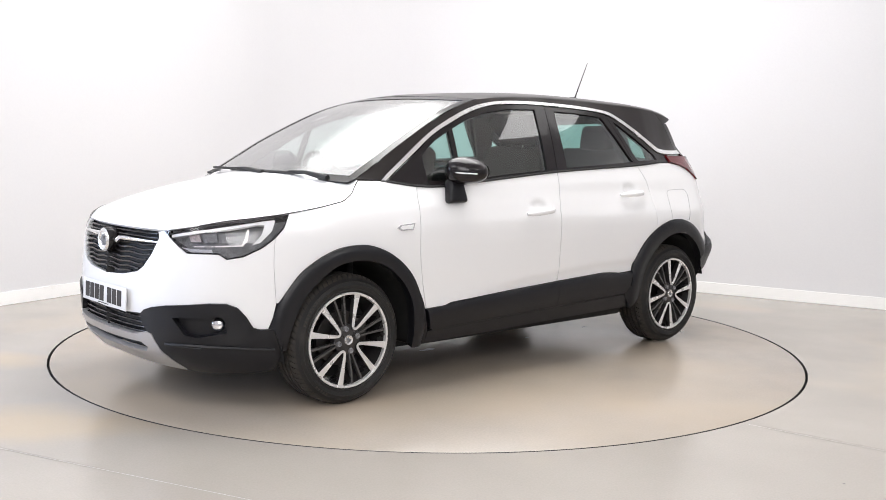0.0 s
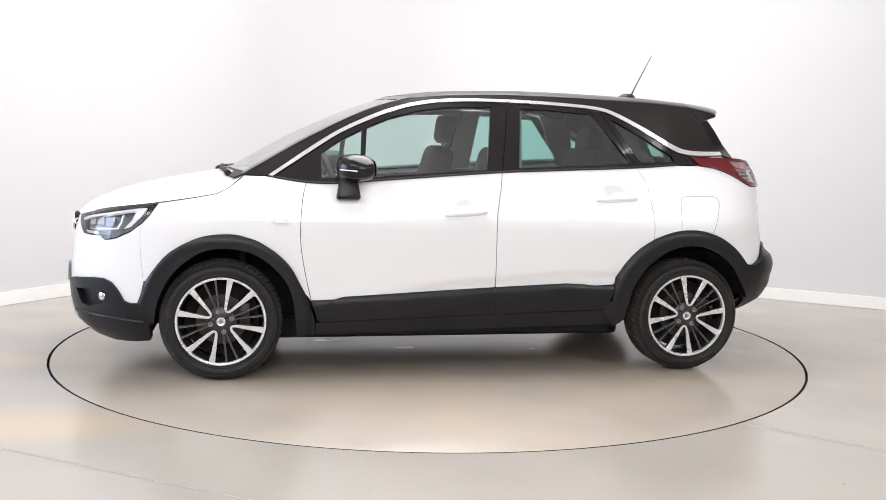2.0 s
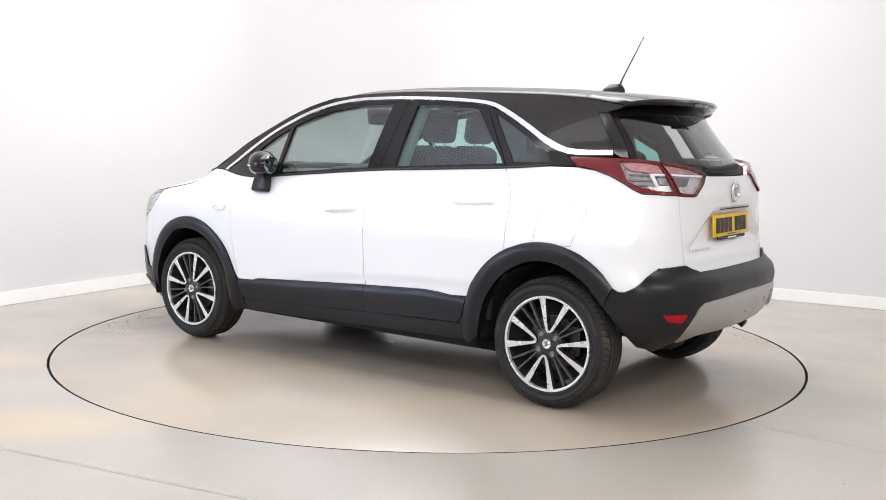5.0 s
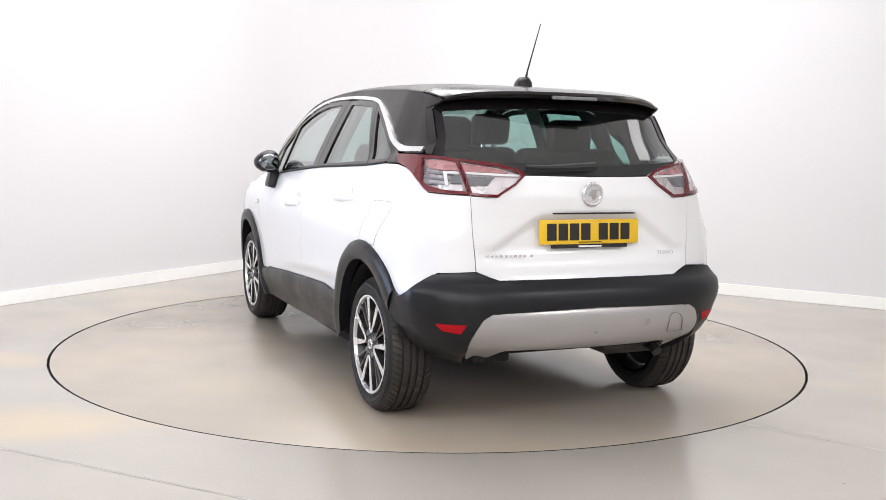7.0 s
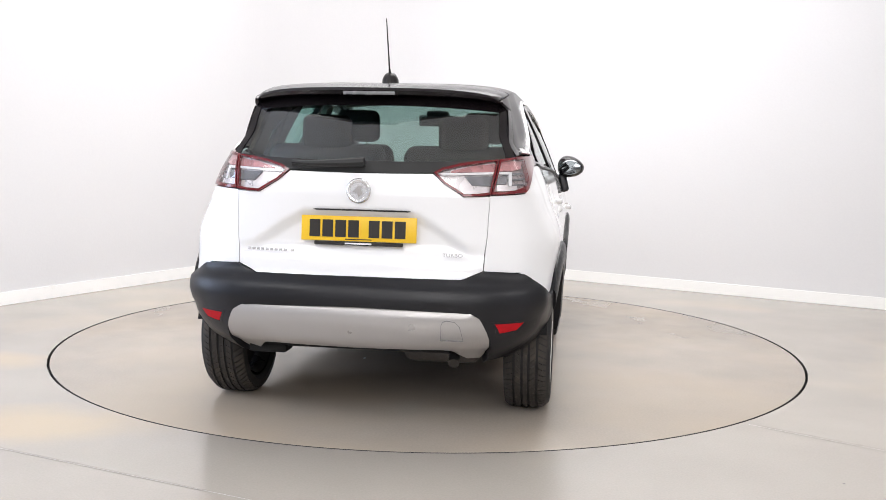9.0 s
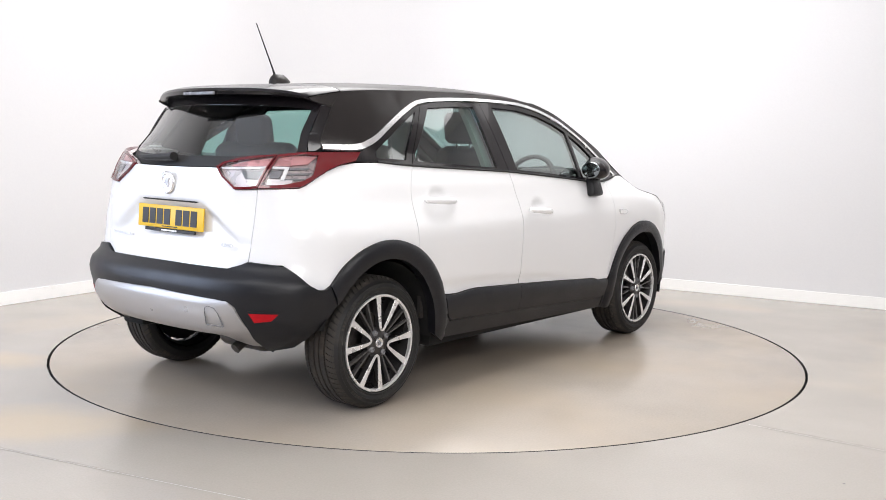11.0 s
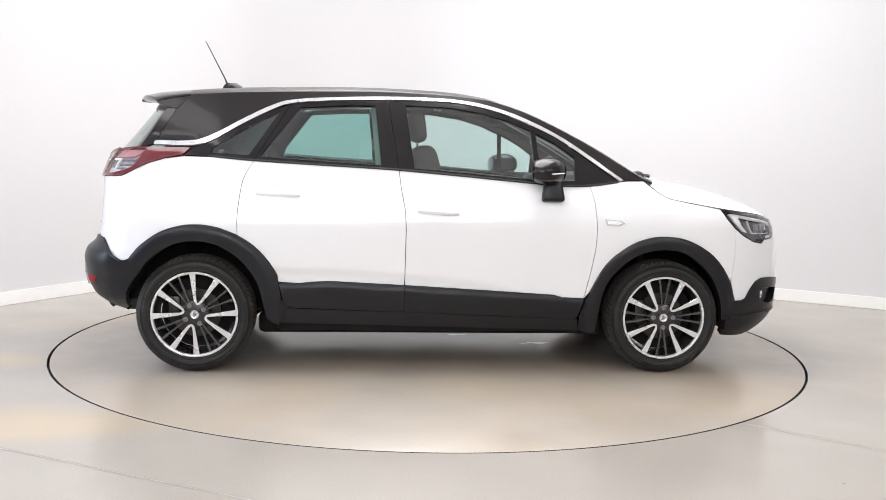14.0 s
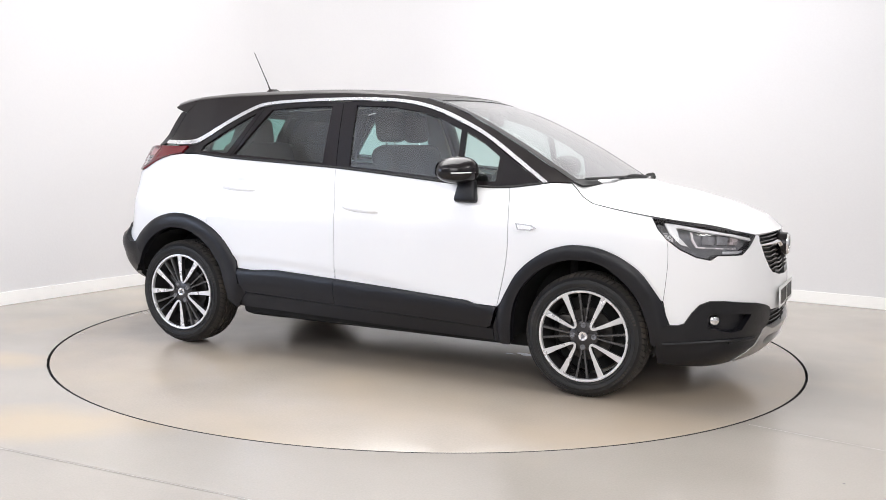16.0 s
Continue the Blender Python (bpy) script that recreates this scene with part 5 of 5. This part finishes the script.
# ---- mirrors, handles, badges, antenna, wipers ----
for s in (1, -1):
    m = mirrored if s < 0 else (lambda b: b)
    b = bmesh.new()
    bmesh.ops.create_uvsphere(b, u_segments=28, v_segments=18, radius=1.0)
    for v in b.verts:
        x, y, z = v.co
        e = lambda q, p: math.copysign(abs(q) ** p, q)
        x, y, z = e(x, 0.85), e(y, 0.85), e(z, 0.85)
        if x < -0.8:
            x = -0.8 - (-(x + 0.8)) * 0.12
        u = (y + 1) / 2
        wide = 1.08 - 0.52 * u ** 2.2 if z > 0 else 0.92 - 0.22 * u ** 2
        v.co = Vector((0.618 + 0.104 * x * (1 - 0.25 * max(y, 0)) - 0.034 * y, 0.902 + 0.090 * y, 1.132 + 0.078 * z * wide))
    mirror = part("door_mirror", m(b), GLOSSB, front_door[0 if s > 0 else 1], "gloss black door mirror")
    foot = rounded_box((0.132, 0.055, 0.13), 0.018, 3, (0.660, 0.856, 1.028), pose(0, 0, 0, 14, 0, 0))
    for v in foot.verts:
        v.co.x = 0.660 + (v.co.x - 0.660) * (1.0 - 2.6 * max(v.co.z - 0.975, 0))
    part("foot", m(foot), PLASTIC, mirror)
    gl = lathe([(0, 0.0), (0.9, 0.0), (1.0, -0.02)], 32, "z")
    bmesh.ops.transform(gl, matrix=Matrix.Translation((0.532, 0.900, 1.132)) @ pose(0, 0, 0, 0, -90, 10) @ Matrix.Diagonal((0.050, 0.072, 0.2, 1)), verts=gl.verts)
    part("mirror_glass", m(gl), MIRRORG, mirror, "mirror glass")
    part("indicator", m(tube([(0.722, 0.89, 1.128), (0.698, 0.935, 1.126), (0.665, 0.965, 1.124), (0.625, 0.984, 1.122)], 0.0035, 6)), DRL, mirror, "clear indicator strip")
    for (xa, xb, za, zb), owner, name in (((-0.10, 0.131, 0.908, 0.890), front_door, "front"), ((-0.987, -0.746, 0.988, 0.977), rear_door, "rear")):
        pts = []
        for k in range(9):
            q = k / 8
            x, z = xa + (xb - xa) * q, za + (zb - za) * q
            pts.append((x, float(side_y(x, z)) + 0.012 + 0.026 * math.sin(math.pi * q) ** 0.5, z))
        h = part("door_handle", m(tube(pts, [0.008, 0.012, 0.0135, 0.014, 0.014, 0.014, 0.0135, 0.012, 0.008], 12, flat=1.15)), PAINT, owner[0 if s > 0 else 1], "white door handle")
        part("key_plate", m(rounded_box((0.026, 0.012, 0.030), 0.004, 2, (xa + 0.016, float(side_y(xa, za)) + 0.020, za))), PAINT, h)
    part("wing_badge", m(panel([sx(1.072, 0.850), sx(1.048, 0.864), sx(0.955, 0.870), sx(0.968, 0.838), sx(1.045, 0.836)], "s", lift=0.009, thick=0.008, gap=0, step=0.02)), SATIN, wing[0 if s > 0 else 1], "small chrome badge")
    part("wing_badge_face", m(panel([sx(1.056, 0.850), sx(1.042, 0.859), sx(0.966, 0.864), sx(0.974, 0.844), sx(1.040, 0.842)], "s", lift=0.0105, thick=0.008, gap=0, step=0.02)), PAINT, wing[0 if s > 0 else 1])
FUEL = S([(-1.245, 0.80), (-1.252, 0.90), (-1.258, 0.97), (-1.268, 0.990), (-1.295, 1.0), (-1.39, 1.003), (-1.465, 1.002), (-1.492, 0.988), (-1.50, 0.962), (-1.49, 0.92), (-1.463, 0.84), (-1.45, 0.80)])
FUEL = [q[:2] for q in spline([(a, b, 0) for a, b in FUEL], 3)]
part("fuel_flap", panel(FUEL, "s", lift=0.0008, thick=0.003, holes=[shrink(FUEL, 0.0017)], gap=0, step=0.03), LAMPDK, quarter[0], "fuel flap shut line")

base = lathe([(0, 0.045), (0.02, 0.043), (0.032, 0.030), (0.040, 0.012), (0.042, -0.02)], 24, "z")
for v in base.verts:
    v.co = Vector((v.co.x * (2.2 if v.co.x > 0 else 1.1) - 1.235, v.co.y, 1.578 + v.co.z * (1.0 if v.co.x < 0.02 else 0.9)))
aerial = part("aerial", base, ROOFP, roof, "black roof aerial")
part("mast", tube([(-1.25, 0, 1.615), (-1.265, 0, 1.65), (-1.38, -0.005, 1.873)], [0.007, 0.0042, 0.0025], 8), SEAL, aerial)

for pts in ([(1.33, 0.42, 1.108), (1.355, 0.2, 1.105), (1.365, -0.05, 1.104), (1.35, -0.28, 1.106)], [(1.345, -0.15, 1.110), (1.335, -0.40, 1.110), (1.30, -0.54, 1.108), (1.265, -0.64, 1.106)]):
    w = part("wiper", tube(spline(pts, 6), 0.007, 6, flat=0.8), SEAL, car, "black windscreen wiper")
    part("blade", tube([(x - 0.014, y, z + 0.001) for x, y, z in spline(pts, 6)], 0.0045, 6, flat=1.4), SEAL, w)
part("wiper_arm", tube([(1.375, 0.10, 1.098), (1.36, -0.1, 1.116), (1.352, -0.2, 1.116)], [0.018, 0.010, 0.006], 8), SEAL, car)
part("wiper_arm", tube([(1.30, 0.60, 1.09), (1.335, 0.45, 1.114), (1.335, 0.3, 1.114)], [0.018, 0.010, 0.006], 8), SEAL, car)
rw = spline([(-1.905, -0.02, 1.188), (-1.905, 0.10, 1.182), (-1.895, 0.22, 1.178), (-1.875, 0.315, 1.182)], 5)
rear_wiper = part("rear_wiper", tube(rw, [0.024 - 0.014 * i / (len(rw) - 1) for i in range(len(rw))], 8, flat=0.9), SEAL, tailgate, "black rear wiper")
part("blade", tube([(x + 0.006, y, z - 0.012) for x, y, z in rw], 0.006, 6, flat=1.8), SEAL, rear_wiper)

# rear emblem, plates, lettering as plain bars
for b, nm, mt in ((EM, "rear_emblem", SATIN), (EM2, "rear_emblem_device", SILVER)):
    bmesh.ops.transform(b, matrix=Matrix.Translation((-1.928, 0, 1.062)) @ pose(0, 0, 0, 90, 0, -90) @ Matrix.Diagonal((0.96, 0.96, 0.7, 1)), verts=b.verts)
    part(nm, b, mt, tailgate, "round chrome emblem" if mt is SATIN else "silver emblem device")


def plate(name, m, mat, label, owner):
    b = rounded_box((0.520, 0.111, 0.006), 0.006, 2)
    bmesh.ops.transform(b, matrix=m, verts=b.verts)
    p = part(name, b, mat, owner, label)
    x = -0.222
    for k in range(7):
        b = rounded_box((0.048, 0.076, 0.002), 0.0, 1, (x + 0.024, 0, 0.004))
        bmesh.ops.transform(b, matrix=m, verts=b.verts)
        part("plate_bar", b, INK, p)
        x += 0.0585 if k != 3 else 0.0925
    b = rounded_box((0.12, 0.004, 0.002), 0.0, 1, (0, -0.047, 0.004))
    bmesh.ops.transform(b, matrix=m, verts=b.verts)
    part("plate_line", b, INK, p)
    return p


plate("number_plate", Matrix.Translation((-1.914, 0, 0.893)) @ pose(0, 0, 0, 90, 0, -90) @ pose(0, 0, 0, -4, 0, 0), PLATEY, "yellow rear number plate with dark bars", tailgate)
b = rounded_box((0.40, 0.016, 0.008), 0.002, 1)
bmesh.ops.transform(b, matrix=Matrix.Translation((-1.918, 0, 0.828)) @ pose(0, 0, 0, 90, 0, -90), verts=b.verts)
part("plate_holder", b, INK, tailgate, "black plate holder strip")
b = rounded_box((0.12, 0.007, 0.004), 0, 1)
bmesh.ops.transform(b, matrix=Matrix.Translation((-1.923, 0, 0.828)) @ pose(0, 0, 0, 90, 0, -90), verts=b.verts)
part("holder_bar", b, DRL, tailgate)
plate("number_plate", Matrix.Translation((2.211, 0, 0.505)) @ pose(0, 0, 0, 90, 0, 90) @ pose(0, 0, 0, -2, 0, 0), PLATEW, "white front number plate with dark bars", front_bumper)
part("number_lamp_trim", tube([(-1.927, y, 0.977) for y in (-0.235, -0.22, -0.1, 0.0, 0.1, 0.19, 0.205)], [0.001, 0.004, 0.004, 0.004, 0.004, 0.004, 0.001], 6), SEAL, tailgate)
for k in range(10):
    y = 0.505 - 0.0215 * k - (0.012 if k > 8 else 0)
    part("badge_bar", rounded_box((0.003, 0.015, 0.012), 0.001, 1, (float(rear_x(0.79) * (1 - (y / half_width(0.79)) ** MR) ** (1 / NR)) - 0.002, y, 0.79)), SATIN, tailgate)

txt = bpy.data.curves.new("turbo", "FONT")
txt.body, txt.size, txt.extrude, txt.align_x = "TURBO", 0.022, 0.0015, "CENTER"
tob = bpy.data.objects.new("turbo", txt)
scene.collection.objects.link(tob)
dg = bpy.context.evaluated_depsgraph_get()
me = bpy.data.meshes.new_from_object(tob.evaluated_get(dg))
b = bmesh.new()
b.from_mesh(me)
bpy.data.objects.remove(tob)
xr = float(rear_x(0.79) * (1 - (0.44 / half_width(0.79)) ** MR) ** (1 / NR))
bmesh.ops.transform(b, matrix=Matrix.Translation((xr - 0.004, -0.42, 0.782)) @ pose(0, 0, 0, 90, 0, -90) @ Matrix.Diagonal((1.25, 1, 1, 1)), verts=b.verts)
part("badge_lettering", b, SATIN, tailgate, "small chrome lettering")

# ---- inside ----
both("door_lining", panel(S([(0.86, 1.05), (0.86, 0.35), (-0.95, 0.36), (-1.02, 1.16), (-0.2, 1.12)]), "s", lift=-0.075, thick=0.02, gap=0, step=0.12), TRIMIN, car, "dark door lining")
both("pillar_lining", panel(S([(-0.17, 1.12), (-0.24, 1.52), (-0.36, 1.52), (-0.33, 1.14)]), "s", lift=-0.05, thick=0.03, gap=0, step=0.08), LINING, car)
both("rear_pillar_lining", panel(S([(-0.98, 1.16), (-0.80, 1.50), (-0.90, 1.49), (-1.03, 1.44), (-1.08, 1.19)]), "s", lift=-0.045, thick=0.02, gap=0, step=0.08), TRIMIN, car)
both("boot_pillar_lining", panel(S([(-1.22, 1.21), (-1.20, 1.34), (-0.98, 1.46), (-1.0, 1.52), (-1.33, 1.50), (-1.52, 1.26)]), "s", lift=-0.04, thick=0.02, gap=0, step=0.08), TRIMIN, car)
both("windscreen_pillar_lining", panel(S([(1.15, 1.10), (0.90, 1.25), (0.60, 1.40), (0.30, 1.51), (0.30, 1.47), (0.60, 1.365), (0.88, 1.20), (1.08, 1.08)]), "s", lift=-0.035, thick=0.02, gap=0, step=0.08), TRIMIN, car)
part("cabin_floor", rounded_box((1.74, 1.45, 0.05), 0.01, 1, (-0.03, 0, 0.37)), TRIMIN, car)
part("boot_lining", join(rounded_box((0.6, 0.96, 0.50), 0.05, 2, (-1.45, 0, 0.695)), rounded_box((0.6, 1.4, 0.24), 0.05, 2, (-1.45, 0, 0.875)), rounded_box((0.55, 1.25, 0.03), 0.01, 1, (-1.47, 0, 1.13))), TRIMIN, car, "dark boot and parcel shelf")
dash = rounded_box((0.55, 1.42, 0.30), 0.09, 4, (0.98, 0, 0.93))
part("dashboard", join(dash, rounded_box((0.18, 0.36, 0.10), 0.04, 3, (0.86, -0.36, 1.07)), rounded_box((0.03, 0.26, 0.14), 0.01, 2, (0.75, 0, 1.04))), TRIMIN, car, "dark dashboard")
part("bulkhead", rounded_box((0.04, 1.40, 0.65), 0.01, 1, (1.22, 0, 0.72)), UNDER, car)
part("engine_cover", rounded_box((0.75, 0.9, 0.45), 0.1, 2, (1.68, 0, 0.60)), UNDER, car)
wheel_ring = [(0.66 + 0.185 * math.sin(a) * 0.38, -0.36 + 0.185 * math.cos(a), 1.03 + 0.185 * math.sin(a) * 0.92) for a in np.linspace(0, 2 * math.pi, 33)[:-1]]
sw = part("steering_wheel", tube(wheel_ring, 0.016, 8, closed=True, up=(1, 0, 0.3)), TRIMIN, car, "dark steering wheel")
part("boss", join(rounded_box((0.05, 0.16, 0.11), 0.03, 3, (0.67, -0.36, 1.03)), rounded_box((0.02, 0.34, 0.035), 0.008, 2, (0.66, -0.36, 1.03)), tube([(0.66, -0.36, 1.02), (0.9, -0.36, 0.95)], 0.04, 10)), TRIMIN, sw)
im = part("interior_mirror", rounded_box((0.03, 0.25, 0.075), 0.025, 3, (0.46, 0, 1.425), pose(0, 0, 0, 0, 10, 6)), TRIMIN, car, "dark interior mirror")
part("stem", join(tube([(0.48, 0, 1.43), (0.52, 0, 1.47)], 0.015, 8), rounded_box((0.09, 0.15, 0.045), 0.02, 2, (0.47, 0, 1.472))), TRIMIN, im)
part("mirror_glass", rounded_box((0.004, 0.22, 0.055), 0.002, 1, (0.443, 0, 1.423), pose(0, 0, 0, 0, 10, 6)), MIRRORG, im)


def seat(x, y, w, rear=False):
    s = part("rear_seat" if rear else "front_seat", rounded_box((0.52, w, 0.17), 0.06, 4, (x, y, 0.62 if not rear else 0.66)), CLOTH, car, "dark cloth seat with headrest")
    b = rounded_box((0.15, w, 0.64), 0.06, 4, (0, 0, 0.30))
    for v in b.verts:
        k = 1 - 0.22 * max(v.co.z - 0.25, 0) / 0.37
        v.co.y *= k if not rear else 1.0
    bmesh.ops.transform(b, matrix=Matrix.Translation((x - 0.26, y, 0.66)) @ pose(0, 0, 0, 0, -16, 0), verts=b.verts)
    part("backrest", b, CLOTH, s)
    heads = (y,)
    for hy in heads:
        top = (x - 0.26 - 0.70 * 0.276, 0.66 + 0.74 * 0.96)
        if rear:
            top = (top[0] + 0.03, top[1] - 0.05)
        part("headrest", rounded_box((0.10, 0.26, 0.19), 0.045, 4, (top[0], hy, top[1]), pose(0, 0, 0, 0, -8, 0)), CLOTH, s)
        for d in (-0.05, 0.05):
            part("headrest_post", tube([(top[0] + 0.01, hy + d, top[1] - 0.17), (top[0], hy + d, top[1])], 0.006, 6), CHROME, s)


seat(0.15, 0.37, 0.50), seat(0.37, -0.37, 0.50)
seat(-0.66, 0.36, 0.62, True), seat(-0.66, -0.36, 0.62, True)


# ---- true size: a wheelbase of 2.61 m ----
SIZE = 0.98536


def to_size(k):
    """Bring the car's parts to size about its base."""
    seen = set()
    todo = list(car.children)
    while todo:
        ob = todo.pop()
        todo += list(ob.children)
        m = ob.matrix_basis.copy()
        m.translation *= k
        ob.matrix_basis = m
        if ob.data and ob.data.name not in seen:
            seen.add(ob.data.name)
            ob.data.transform(Matrix.Scale(k, 4))


to_size(SIZE)


# ---- movement: the turntable carries the car round ----
def motions():
    offset = Vector((-0.0447, 0.0376, 0)) * SIZE
    seat = Matrix.Translation((0, -0.0911, 0.01872))
    spin, ride = [], []
    for k in range(33):
        t = k * 0.5
        m = pose(0, 0, 0, 0, 0, -139.132 - 15.4747 * t)
        spin.append((t, m))
        ride.append((t, seat @ m @ Matrix.Translation(offset)))
    walk(turntable, spin)
    walk(car, ride)


motions()
